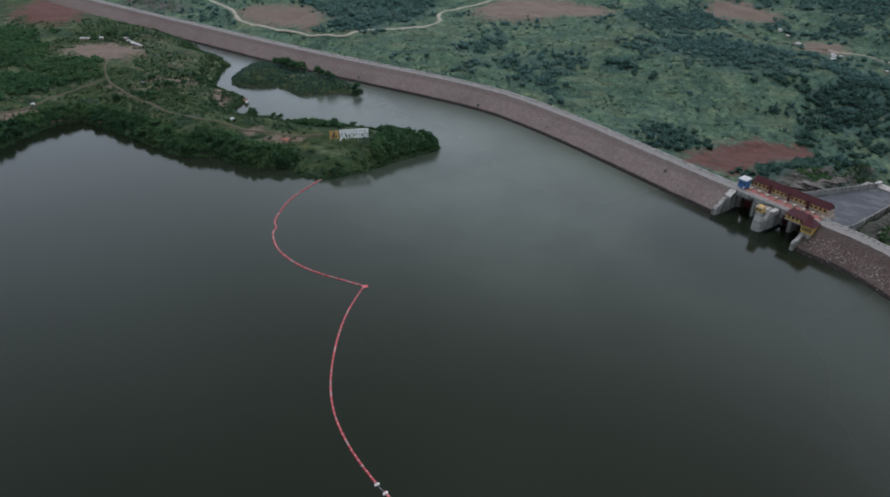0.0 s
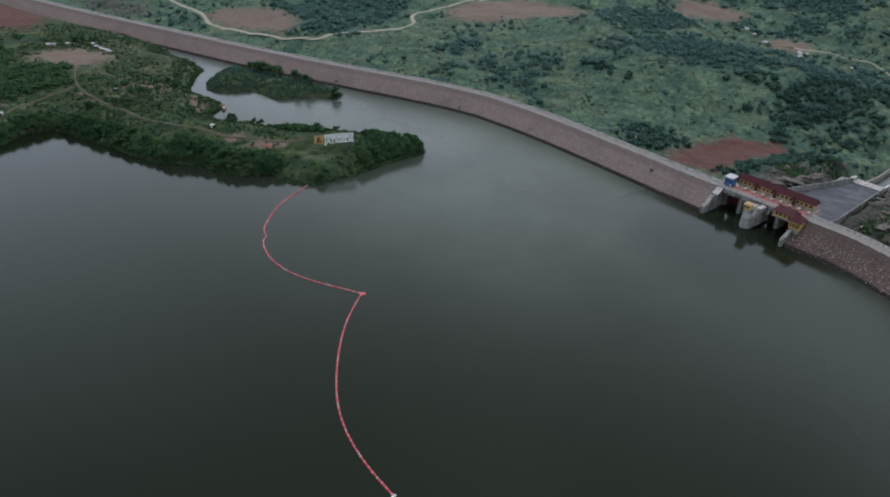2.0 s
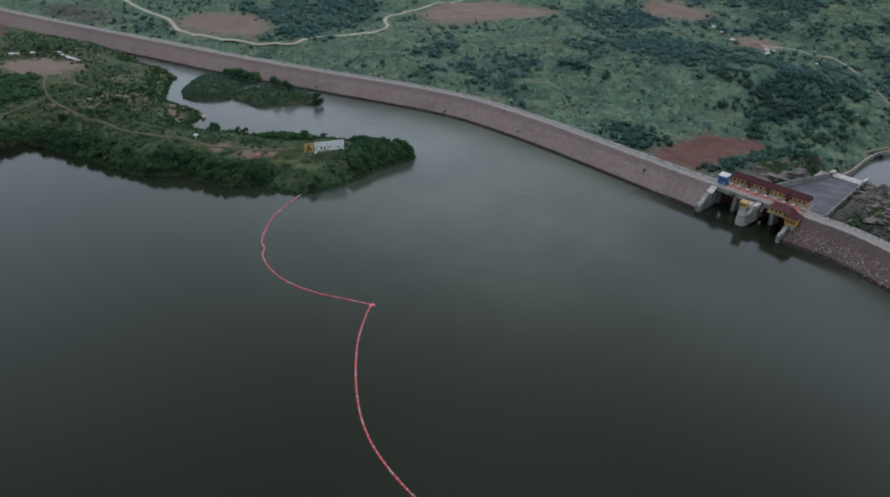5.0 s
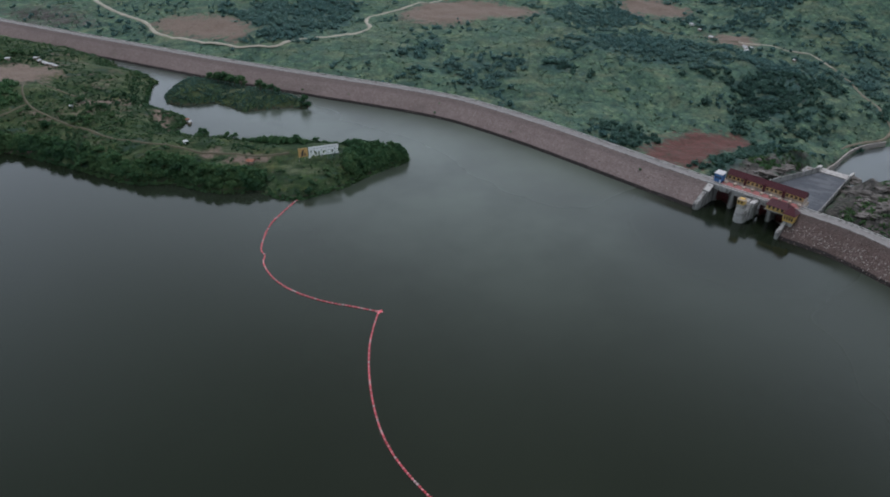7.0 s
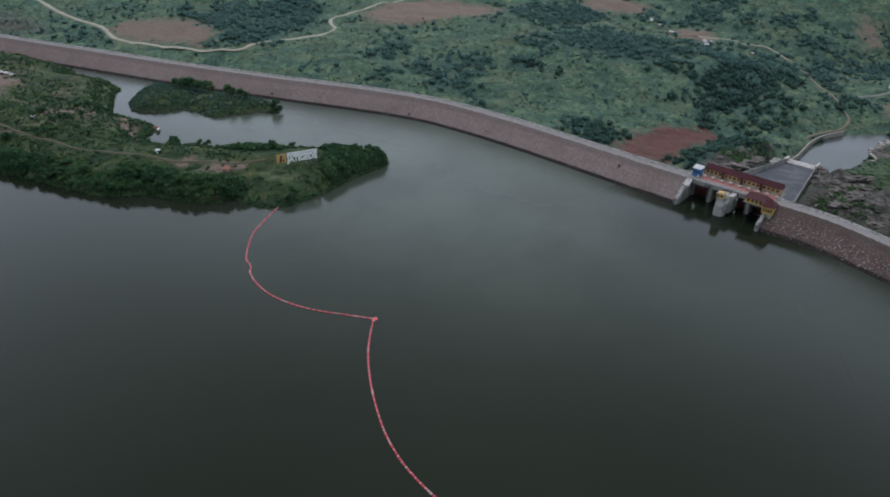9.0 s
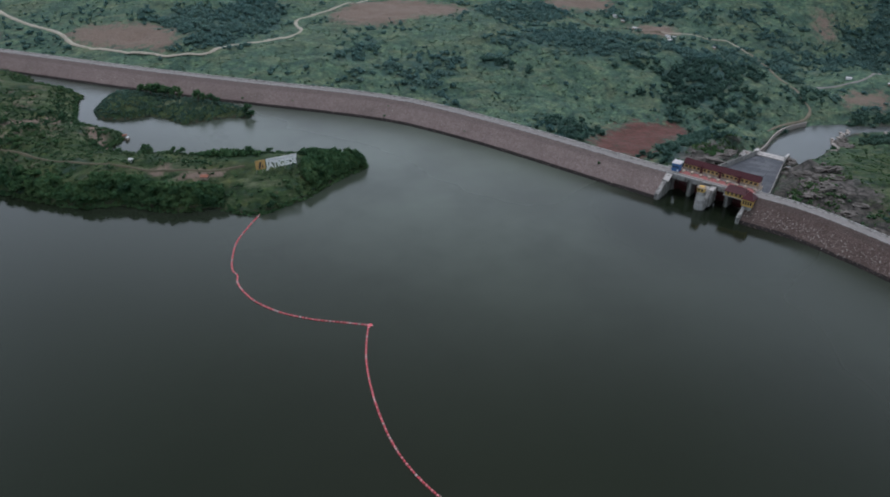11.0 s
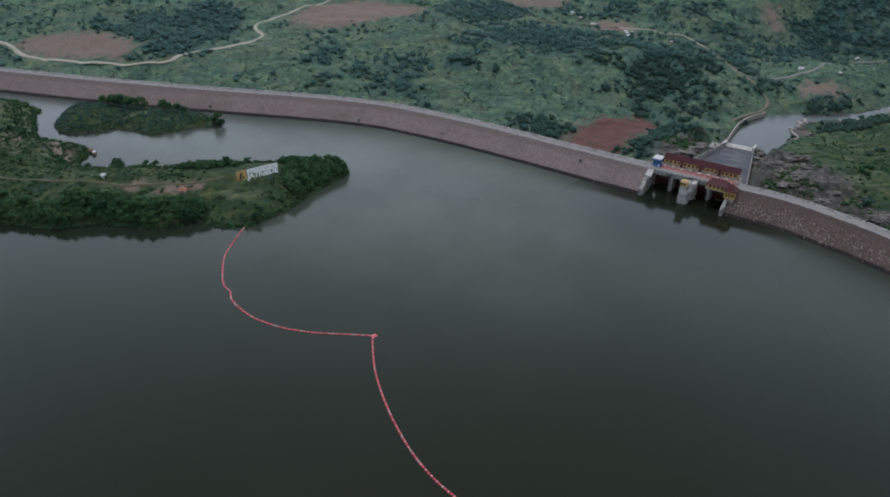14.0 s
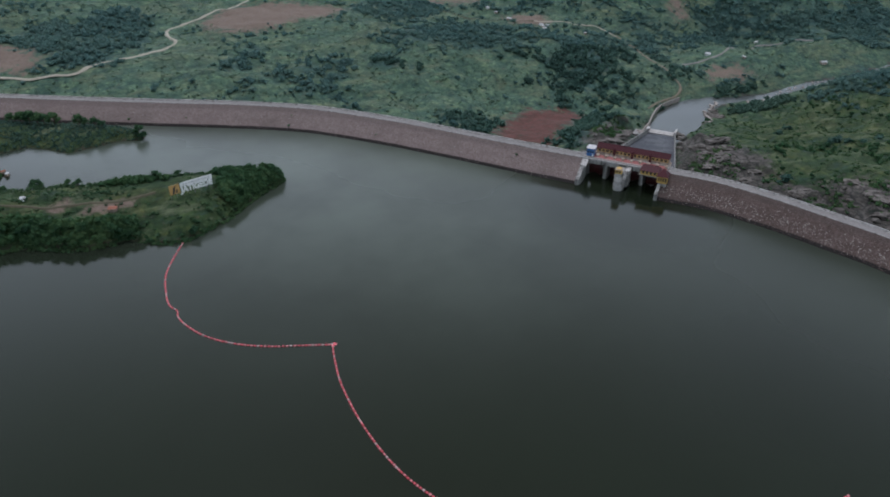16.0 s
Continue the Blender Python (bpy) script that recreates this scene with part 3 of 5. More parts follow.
FIELDS = [[(-326, 1154), (-312, 1172), (-264, 1167), (-206, 1140), (-184, 1112), (-180, 1066), (-194, 1047), (-262, 1079), (-302, 1110)],
          [(44, 1205), (86, 1255), (142, 1290), (212, 1288), (286, 1228), (244, 1176), (180, 1142), (118, 1108), (66, 1128)],
          [(-486, 910), (-478, 935), (-444, 948), (-410, 945), (-384, 900), (-398, 872), (-452, 870)],
          [(467, 1318), (545, 1350), (585, 1289), (583, 1255), (500, 1246), (450, 1244)], [(572, 1175), (634, 1151), (632, 1109), (579, 1092), (553, 1113)],
          [(742, 842), (771, 851), (801, 835), (806, 815), (778, 802), (736, 822)],
          [(904, 1072), (930, 1078), (955, 1120), (940, 1135), (917, 1110)]]
ROCKS = [[(318, 486), (350, 520), (390, 562), (430, 590), (446, 560), (430, 520), (420, 482), (406, 454), (386, 440), (415, 412), (452, 405), (482, 388), (474, 330), (440, 270), (372, 250), (362, 330), (345, 400)],
         [(296, 600), (345, 650), (420, 700), (470, 738), (476, 720), (440, 672), (400, 640), (335, 580)]]
DUSTY = [[(-170, 640), (-152, 646), (-128, 641), (-138, 634), (-158, 632)], [(-196, 660), (-184, 660), (-180, 652), (-192, 652)],
         [(-240, 800), (-262, 790), (-258, 764), (-238, 754), (-246, 778)], [(-330, 820), (-290, 835), (-275, 820), (-300, 800), (-340, 795)],
         [(-461, 708), (-434, 723), (-405, 736), (-366, 730), (-348, 712), (-390, 722), (-428, 702), (-455, 690)]]

# ---------------------------------------------------------------- ground, water


WOODS = [[(270, 1010), (275, 1040), (350, 1095), (415, 1085), (500, 1130), (540, 1090), (492, 1030), (478, 966), (405, 968), (338, 978)],
         [(404, 855), (430, 872), (481, 890), (545, 882), (600, 872), (606, 852), (580, 816), (520, 818), (453, 820), (410, 830)],
         [(90, 944), (115, 958), (132, 945), (150, 906), (134, 885), (106, 873), (84, 915)], [(231, 916), (234, 936), (257, 950), (270, 934), (253, 912)],
         [(236, 749), (248, 803), (284, 821), (324, 822), (293, 770), (250, 712)], [(296, 640), (338, 713), (378, 747), (437, 772), (456, 756), (420, 712), (360, 652), (318, 618)],
         [(-212, 1127), (-200, 1215), (-137, 1232), (-50, 1262), (-14, 1240), (-20, 1120), (-86, 1055), (-140, 1056), (-184, 1072)],
         [(271, 1180), (300, 1262), (348, 1264), (460, 1307), (459, 1248), (390, 1172), (299, 1137)], [(34, 1062), (69, 1077), (71, 1027), (46, 994), (23, 998)]]
FAR_WOODS = [[(440, 880), (495, 960), (520, 1030), (590, 1060), (650, 1010), (672, 930), (640, 870), (590, 850)],
             [(1040, 985), (1300, 990), (1300, 820), (1130, 800), (1060, 860), (1036, 920)],
             [(848, 985), (901, 1062), (998, 1116), (1053, 1180), (1500, 1450), (1600, 1000), (1300, 990), (1040, 985), (930, 960)],
             [(560, 1340), (800, 1240), (900, 1500), (600, 1520)], [(820, 700), (880, 735), (980, 745), (1100, 700), (1000, 620), (860, 640)],
             [(740, 790), (780, 775), (860, 785), (900, 800), (840, 815), (770, 800)]]

THIN_WOODS = [[(589, 1049), (714, 1102), (802, 1145), (851, 1136), (854, 1089), (720, 880), (611, 825), (552, 824), (516, 835), (536, 904)],
              [(426, 1191), (543, 1266), (672, 1258), (739, 1184), (802, 1145), (709, 1131), (620, 1190)]]


def wooded(px, py):
    """How wooded a place is: the woods' outlines, wandering by some tens of metres, and stray clumps outside them."""
    x = px + 34 * waver(px + 11, py, 70) + 16 * waver(px, py + 57, 24)
    y = py + 34 * waver(px, py + 211, 70) + 16 * waver(px + 93, py, 24)
    return 0.85 * np.max([patch(x, y, ring, 48) for ring in WOODS + FAR_WOODS] + [0.66 * patch(x, y, ring, 70) for ring in THIN_WOODS], 0) + 0.25 * waver(px, py, 40) + 0.16 * waver(px + 70, py, 95)


def ground_sheet():
    def steps(lo, a, b, hi, fine):
        return np.unique(np.r_[np.geomspace(a - lo + 60, 60, 26) * -1 + a + 60, np.arange(a, b + fine, fine), b + np.geomspace(60, hi - b + 60, 26) - 60])
    xs, ys = steps(-2200, -560, 1120, 2800, 4.0), steps(-1700, 330, 1480, 3200, 4.0)
    gx, gy = np.meshgrid(xs, ys)
    px, py = gx.ravel(), gy.ravel()
    pz = land(px, py)
    nx, ny = len(xs), len(ys)
    i = (np.arange(ny - 1)[:, None] * nx + np.arange(nx - 1)[None]).ravel()
    tris = np.concatenate([np.stack([i, i + 1, i + nx + 1], 1), np.stack([i, i + nx + 1, i + nx], 1)])
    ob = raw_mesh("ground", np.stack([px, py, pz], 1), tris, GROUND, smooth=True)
    sd = dam_side(px, py)
    bare = np.max([patch(px, py, ring, 26) for ring in FIELDS], 0)
    inland = np.clip((line_gap(px, py, SHORE)[0] - 22) / 14, 0, 1) * inside(px, py, SHORE + BANK)
    bare = np.maximum(bare, inland * np.clip(0.06 + 0.4 * waver(px + 90, py, 46) + 0.2 * waver(px, py + 31, 19), 0, 0.34) * np.clip((-160 - px) / 60, 0, 1))
    dusty = np.max([patch(px, py, ring, 8) for ring in DUSTY], 0)
    rock = np.maximum(np.max([patch(px, py, ring, 26) for ring in ROCKS], 0), 0.75 * patch(px, py, GREY_SLOPE, 40))
    rg, _ = line_gap(px, py, RIVER_LINE)
    rock = np.maximum(rock, np.clip(1 - (rg - np.interp(px, [q[0] for q in RIVER_LINE], RIVER_HALF)) / 10, 0, 1) * 0.62 * (waver(px, py, 30) > -0.2))
    shore = np.where((sd < -20) & (pz < 0.9), 1.0, 0.0)
    unhazed = np.maximum(np.clip((-sd - 20) / 10, 0, 1), patch(px, py, [(300, 500), (440, 640), (560, 690), (650, 736), (790, 730), (1000, 600), (900, 200), (380, 150)], 70))
    under = np.clip(wooded(px, py), 0, 1) * (sd > 10)
    for key, values in (("unhazed", unhazed), ("under", under), ("bare", np.maximum(bare, dusty)), ("laterite", np.maximum(patch(px, py, RED, 24), patch(px, py, RED_HILL, 30))), ("rock", rock), ("mud", shore)):
        ob.data.attributes.new(key, "FLOAT", "POINT").data.foreach_set("value", values.astype(np.float32))
    return tagged(ob, "green scrub-covered hills with bare red soil patches", "ground", kind="structure")


ground = ground_sheet()


def flat_sheet(name, ring, z, mat, label):
    bm = bmesh.new()
    bm.faces.new([bm.verts.new((x, y, z)) for x, y in ring])
    bmesh.ops.recalc_face_normals(bm, faces=bm.faces)
    bmesh.ops.triangulate(bm, faces=bm.faces)
    for f in bm.faces:
        if f.normal.z < 0:
            f.normal_flip()
    return tagged(part(name, bm, mat, label=label), category="water", kind="structure")


def offset(line, gap):
    """A line shifted to the left of its run."""
    out = []
    for k, q in enumerate(line):
        a, b = Vector(line[max(k - 1, 0)]), Vector(line[min(k + 1, len(line) - 1)])
        t = (b - a).normalized()
        out.append((q[0] - t.y * gap, q[1] + t.x * gap))
    return out


def lake_sheet():
    """A level sheet of water, ending inside the body of the dam."""
    xs = np.r_[np.arange(-2150, -640, 60), np.arange(-640, 400, 8)].astype(float)
    ys = np.r_[np.arange(-1600, 130, 60), np.arange(140, 1190, 8), np.arange(1190, 1900, 60)].astype(float)
    gx, gy = np.meshgrid(xs, ys)
    wet = dam_side(gx.ravel(), gy.ravel()).reshape(gx.shape) < 6.0
    keep = (wet[:-1, :-1] & wet[1:, :-1] & wet[:-1, 1:] & wet[1:, 1:]).ravel()
    nx = len(xs)
    i = (np.arange(len(ys) - 1)[:, None] * nx + np.arange(nx - 1)[None]).ravel()[keep]
    tris = np.concatenate([np.stack([i, i + 1, i + nx + 1], 1), np.stack([i, i + nx + 1, i + nx], 1)])
    used, tris = np.unique(tris, return_inverse=True)
    places = np.stack([gx.ravel()[used], gy.ravel()[used], np.zeros(len(used))], 1)
    ob = raw_mesh("lake_water", places, tris.reshape(-1, 3), WATER)
    return tagged(ob, "still dark green reservoir water reflecting a grey sky", "water", kind="structure")


lake = lake_sheet()


def ruffle(ob):
    """Marks where a breeze ruffles the water: a broad lane along the dam, easing off towards the sheltered shore and the gates."""
    at = np.array([v.co for v in ob.data.vertices])
    x, y = at[:, 0], at[:, 1]
    def ease(v, a, b):
        v = np.clip((v - a) / (b - a), 0, 1)
        return v * v * (3 - 2 * v)

    def dam_along(x, y):
        return (x - 217) * ALONG.x + (y - 509) * ALONG.y

    def breeze(x, y):
        sd, gates = -dam_side(x, y), np.hypot(x - 225, y - 470)
        lane = ease(sd, 250, 40) * ease(y, 60, 200) * ease(np.abs(dam_along(x, y) - 33), 44, 90)
        lane = lane * ease(line_gap(x, y, SHORE)[0], 8, 70) * ease(line_gap(x, y, ISLET + ISLET[:1])[0], 8, 50)
        pale_water = ease(sd, 400, 60) * ease(x, -330, -60) * ease(x, 300, 130) * ease(gates, 25, 100) * ease(y, 290, 520)
        pale_water = np.maximum(pale_water, 0.5 * ease(sd, 120, 25) * ease(y, 60, 220) * ease(np.abs(dam_along(x, y) - 33), 36, 70))
        return np.stack([lane, pale_water])

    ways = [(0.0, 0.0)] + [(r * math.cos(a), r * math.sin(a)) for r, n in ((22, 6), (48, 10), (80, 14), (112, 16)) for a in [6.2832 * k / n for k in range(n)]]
    lane, pale_water = np.mean([breeze(x + u, y + v) for u, v in ways], 0)
    sheltered = ease(np.hypot(x - 222, y - 470), 40, 110)     # unruffled water before the gates, left without the paler tone
    lane, pale_water = lane * sheltered, pale_water * sheltered
    ob.data.attributes.new("water_tone", "FLOAT", "POINT").data.foreach_set("value", pale_water.astype(np.float32))
    ob.data.attributes.new("ruffle", "FLOAT", "POINT").data.foreach_set("value", lane.astype(np.float32))


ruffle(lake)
flat_sheet("river_water", [offset(RIVER_LINE, h)[k] for k, h in enumerate(RIVER_HALF)] + [offset(RIVER_LINE, -h)[k] for k, h in enumerate(RIVER_HALF)][::-1], -88.0, RIVER, "pale silty river water below the spillway")

# ---------------------------------------------------------------- the dam


def sweep(line, profile, mat, name, parent=None, closed=True, label="", cut=0):
    """Carries a profile of (metres downstream, height) along a line."""
    rows = []
    for g, h in profile:
        gaps = [g(q[0]) if callable(g) else g for q in line]
        rows.append([(*offset(line, gap)[k], h) for k, gap in enumerate(gaps)])
    n, m = len(line), len(profile)
    verts = np.array(rows).reshape(-1, 3)
    tris = []
    for a in range(m if closed else m - 1):
        b = (a + 1) % m
        for k in range(n - 1):
            p, q, r, s = a * n + k, a * n + k + 1, b * n + k + 1, b * n + k
            tris += [(p, q, r), (p, r, s)]
    if closed:
        for a in range(1, m - 1):
            tris += [(0, a * n, (a + 1) * n), (n - 1, (a + 1) * n + n - 1, a * n + n - 1)]
    bm = bmesh.new()
    vs = [bm.verts.new(v) for v in verts]
    for t in tris:
        bm.faces.new([vs[k] for k in t])
    if cut:     # ends flush against the spillway's abutment
        place = SPILL @ Vector((-3.2 if cut < 0 else 68.6, 0, 0))
        way = Vector((ALONG.x, ALONG.y, 0)) * (-cut)
        bmesh.ops.bisect_plane(bm, geom=bm.verts[:] + bm.edges[:] + bm.faces[:], plane_co=place, plane_no=way, clear_outer=True)
        bmesh.ops.holes_fill(bm, edges=[e for e in bm.edges if e.is_boundary])
    bmesh.ops.recalc_face_normals(bm, faces=bm.faces)
    return part(name, bm, mat, parent, label)


def dam_length(keep):
    """The points of the dam's line on one side of the spillway, with one beyond its abutment."""
    s = [(q[0] - 217) * ALONG.x + (q[1] - 509) * ALONG.y for q in DAM]
    return [q for q, a in zip(DAM, s) if (a < 34 if keep < 0 else a > 34)]


def scatter_stones(name, line, count, parent, mat, big, pale):
    """Loose angular blocks bedded in the stone face."""
    ico = bmesh.new()
    bmesh.ops.create_icosphere(ico, subdivisions=1, radius=1.0)
    base = np.array([v.co for v in ico.verts])
    faces = np.array([[v.index for v in f.verts] for f in ico.faces])
    ico.free()
    lens = np.r_[0, np.cumsum([math.dist(a, b) for a, b in zip(line, line[1:])])]
    pts = np.array(line)
    at = rng.random(count) * lens[-1]
    x, y = np.interp(at, lens, pts[:, 0]), np.interp(at, lens, pts[:, 1])
    x2, y2 = np.interp(at + 1, lens, pts[:, 0]), np.interp(at + 1, lens, pts[:, 1])
    tx, ty = x2 - x, y2 - y
    n = np.hypot(tx, ty) + 1e-9
    tx, ty = tx / n, ty / n
    h = rng.random(count) if not pale else np.clip(rng.normal(0.40, 0.16, count), 0.08, 0.95)
    g = -(CREST_WIDTH + face_run(x) * (1 - h))
    cx, cy, cz = x - ty * g, y + tx * g, CREST * h - 0.12
    off = (cx - 217) * ALONG.x + (cy - 509) * ALONG.y
    keep = (off < -4.5) | (off > 70)
    cx, cy, cz = cx[keep], cy[keep], cz[keep]
    count = len(cx)
    size = big * (0.5 + rng.random(count) ** 2)
    verts, tris = [], []
    turn = rng.random((count, 3)) * 6.28
    for k in range(count):
        shape = base * (0.75 + 0.5 * rng.random((len(base), 1))) * size[k] * (1, 0.8, 0.6)
        r = np.array(Euler(turn[k]).to_matrix())
        verts.append(shape @ r.T + (cx[k], cy[k], cz[k]))
        tris.append(faces + k * len(base))
    ob = raw_mesh(name, np.concatenate(verts), np.concatenate(tris), mat)
    ob.parent = parent
    return tagged(ob, kind="stuff")


def dam_part(keep, name):
    line = dam_length(keep)
    body = thing(name, Matrix(), "long rockfill dam with a stone-pitched face and a crest road", "dam", kind="structure")
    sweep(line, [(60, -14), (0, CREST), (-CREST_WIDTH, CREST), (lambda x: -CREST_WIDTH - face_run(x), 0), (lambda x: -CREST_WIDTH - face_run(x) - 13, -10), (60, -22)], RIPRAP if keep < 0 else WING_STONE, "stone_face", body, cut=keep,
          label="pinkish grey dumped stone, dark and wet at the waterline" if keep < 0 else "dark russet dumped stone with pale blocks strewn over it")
    sweep(line, [(0.6, CREST - 0.4), (0.6, CREST + 0.08), (-CREST_WIDTH + 0.4, CREST + 0.08), (-CREST_WIDTH + 0.4, CREST - 0.4)], ASPHALT, "crest_road", body, cut=keep, label="worn grey crest road")
    sweep(line, [(0.8, CREST - 1), (0.8, CREST + 1.1), (0.2, CREST + 1.1), (0.2, CREST - 1)], PARAPET, "parapet", body, cut=keep, label="pale concrete parapet wall")
    sweep(line, [(-CREST_WIDTH + 0.9, CREST - 1), (-CREST_WIDTH + 0.9, CREST + 0.4), (-CREST_WIDTH + 0.3, CREST + 0.4), (-CREST_WIDTH + 0.3, CREST - 1)], CONCRETE, "kerb", body, cut=keep, label="low weathered concrete kerb")
    sweep(line, [(-0.3, CREST), (-0.3, CREST + 0.35), (-1.9, CREST + 0.35), (-1.9, CREST)], CONCRETE, "footway", body, cut=keep, label="raised concrete footway")
    seen = [q for q in line if q[0] > -480 and q[1] > 230]
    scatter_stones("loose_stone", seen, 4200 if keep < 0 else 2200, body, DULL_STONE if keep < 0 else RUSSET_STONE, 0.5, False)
    scatter_stones("pale_loose_stone", seen, 240 if keep < 0 else 1100, body, PALE_STONE, 0.5, True)
    return body


dam_part(-1, "main_dam")
dam_part(1, "wing_dam")

# ---------------------------------------------------------------- roads and tracks


def ribbon(name, points, width, mat, label, lift=0.35, category="road"):
    line = [tuple(q) for q in catmull(points, 5.0)]
    w = [width * (0.5 + 0.07 * math.sin(k * 1.7) + 0.05 * math.sin(k * 0.6)) for k in range(len(line))]
    cols = []
    for f in (-1, -0.5, 0, 0.5, 1):
        cols.append([(q[0], q[1]) for q in line])
        for k, q in enumerate(line):
            a, b = Vector(line[max(k - 1, 0)]), Vector(line[min(k + 1, len(line) - 1)])
            t = (b - a).normalized()
            cols[-1][k] = (q[0] - t.y * w[k] * f, q[1] + t.x * w[k] * f)
    flat = np.array(cols)
    z = land(flat[..., 0], flat[..., 1])
    mid = z.max(0)
    z = np.broadcast_to(mid, z.shape) + lift + np.array([-1.2, 0, 0.08, 0, -1.2])[:, None] * (1.0 if lift > 0 else 0)
    n = len(line)
    verts = np.concatenate([flat.reshape(-1, 2), z.reshape(-1, 1)], 1)
    i = (np.arange(4)[:, None] * n + np.arange(n - 1)[None]).ravel()
    tris = np.concatenate([np.stack([i, i + 1, i + n + 1], 1), np.stack([i, i + n + 1, i + n], 1)])
    return tagged(raw_mesh(name, verts, tris, mat), label, category, kind="structure")


GRAVEL_ROAD = [(-470, 1360), (-425, 1280), (-385, 1222), (-338, 1166), (-312, 1112), (-268, 1074), (-233, 1049), (-198, 1035), (-164, 1020), (-143, 1016), (-121, 1031), (-76, 1048), (-35, 1083),
               (-13, 1098), (-7, 1124), (-11, 1165), (-4, 1196), (16, 1215), (52, 1238), (114, 1289), (180, 1350)]
ribbon("gravel_road", GRAVEL_ROAD, 7.0, GRAVEL, "pale winding gravel road through the scrub")
HILL_TRACK = [(600, 1120), (660, 1098), (692, 1087), (715, 1079), (728, 1043), (722, 988), (702, 931), (694, 889), (680, 856), (675, 830), (652, 814), (613, 806), (575, 792)]
ribbon("hill_road", HILL_TRACK[:5], 5.0, GRAVEL, "pale stretch of road over the hill", 0.5)
ribbon("hill_track", HILL_TRACK[4:], 4.6, TAN, "narrow brown dirt track down the hillside")
VALLEY_ROAD = [(734, 889), (770, 881), (790, 878), (830, 884), (900, 920), (960, 948), (1000, 962), (1018, 950), (1032, 915), (1045, 865)]
ribbon("valley_road", VALLEY_ROAD, 6.0, ASPHALT, "pale road along the river's far bank")
SHORE_TRACK = [(-412, 872), (-402, 835), (-388, 804), (-369, 781), (-344, 757), (-317, 733), (-292, 711), (-261, 690), (-230, 676), (-200, 661), (-170, 650), (-140, 642), (-116, 640)]
ribbon("shore_track", SHORE_TRACK, 3.4, DIRT, "worn earth track along the green peninsula")
BANK_TRACK = [(-390, 802), (-404, 783), (-422, 766), (-436, 740), (-446, 718), (-462, 704), (-490, 694)]
ribbon("bank_track", BANK_TRACK, 3.4, DIRT, "earth track down to the lake's edge")
YARD_TRACK = [(-398, 872), (-384, 852), (-367, 838), (-343, 824), (-318, 809), (-290, 800)]
ribbon("yard_track", YARD_TRACK, 3.8, DIRT, "earth track leading away from the work yard")
ribbon("ridge_road", [(425, 1235), (434, 1208), (452, 1172), (480, 1160), (510, 1160), (545, 1142), (572, 1128), (600, 1120)], 3.2, DIRT, "brown ridge road between scrub and fields")

# ---------------------------------------------------------------- plants


def leafy(radius, height, cards, seed, sub=1, card=0.42):
    """A bush's or crown's places and triangles: an uneven core, with many small leaf sprays standing out of it."""
    r = np.random.default_rng(seed)
    ico = bmesh.new()
    bmesh.ops.create_icosphere(ico, subdivisions=sub, radius=1.0)
    v = np.array([q.co for q in ico.verts])
    f = np.array([[q.index for q in face.verts] for face in ico.faces])
    ico.free()
    v = v * (0.58 + 0.36 * r.random((len(v), 1)))
    way = r.normal(size=(cards, 3))
    way[:, 2] = np.abs(way[:, 2]) * 0.8 - 0.15
    way /= np.linalg.norm(way, axis=1, keepdims=True)
    mid = way * (0.55 + 0.60 * r.random((cards, 1)))
    a, b = r.normal(size=(2, cards, 3)) * card * 0.75
    leaf = np.stack([mid + a, mid - a * 0.5 + b, mid - a * 0.4 - b * 0.8], 1).reshape(-1, 3)
    lf = np.arange(3 * cards).reshape(-1, 3) + len(v)
    out = np.concatenate([v, leaf]) * (radius, radius, height / 2)
    out[:, 2] += height * 0.42
    return out, np.concatenate([f, lf])


def plant_stuff(name, places, sizes, mat, label, cards=22, sub=1, flat=0.85):
    """Many bushes joined into one mesh."""
    kinds = [leafy(1.0, 2.0 * flat, cards, 40 + k, sub) for k in range(6)]
    z = land(places[:, 0], places[:, 1])
    verts, tris, base = [], [], 0
    spin, kind = rng.random(len(places)) * 6.28, rng.integers(0, 6, len(places))
    for (x, y), h, size, a, k in zip(places, z, sizes, spin, kind):
        v, f = kinds[k]
        c, s = math.cos(a) * size, math.sin(a) * size
        w = np.empty_like(v)
        w[:, 0], w[:, 1], w[:, 2] = v[:, 0] * c - v[:, 1] * s + x, v[:, 0] * s + v[:, 1] * c + y, v[:, 2] * size * (0.8 + 0.4 * (k / 5)) + h - 0.15 * size
        verts.append(w)
        tris.append(f + base)
        base += len(v)
    return tagged(raw_mesh(name, np.concatenate(verts), np.concatenate(tris), mat, smooth=True), label, "plants", kind="stuff")


def free_ground(px, py):
    """Where plants may stand: off roads, water, bare soil, rock and concrete."""
    ok = np.ones(px.shape, bool)
    for line, w in ((GRAVEL_ROAD, 7), (HILL_TRACK, 3), (VALLEY_ROAD, 6), (SHORE_TRACK, 2.4), (BANK_TRACK, 2.2), (YARD_TRACK, 2.2)):
        ok &= line_gap(px, py, [tuple(q) for q in catmull(line, 15.0)])[0] > w
    for ring in FIELDS + [RED, RED_HILL] + DUSTY[:2]:
        ok &= patch(px, py, ring, 16) < 0.25 + 0.75 * rng.random(px.shape) ** 3
    s = (px - 217) * ALONG.x + (py - 509) * ALONG.y
    d = (px - 217) * DOWN.x + (py - 509) * DOWN.y
    ok &= ~((d > -5) & (d < 300) & (s > -10) & (s < 78))
    ok &= line_gap(px, py, RIVER_LINE)[0] > 30
    return ok


def sown(n, x0, x1, y0, y1, keep):
    px, py = x0 + rng.random(n) * (x1 - x0), y0 + rng.random(n) * (y1 - y0)
    ok = keep(px, py) & free_ground(px, py)
    return np.stack([px[ok], py[ok]], 1)


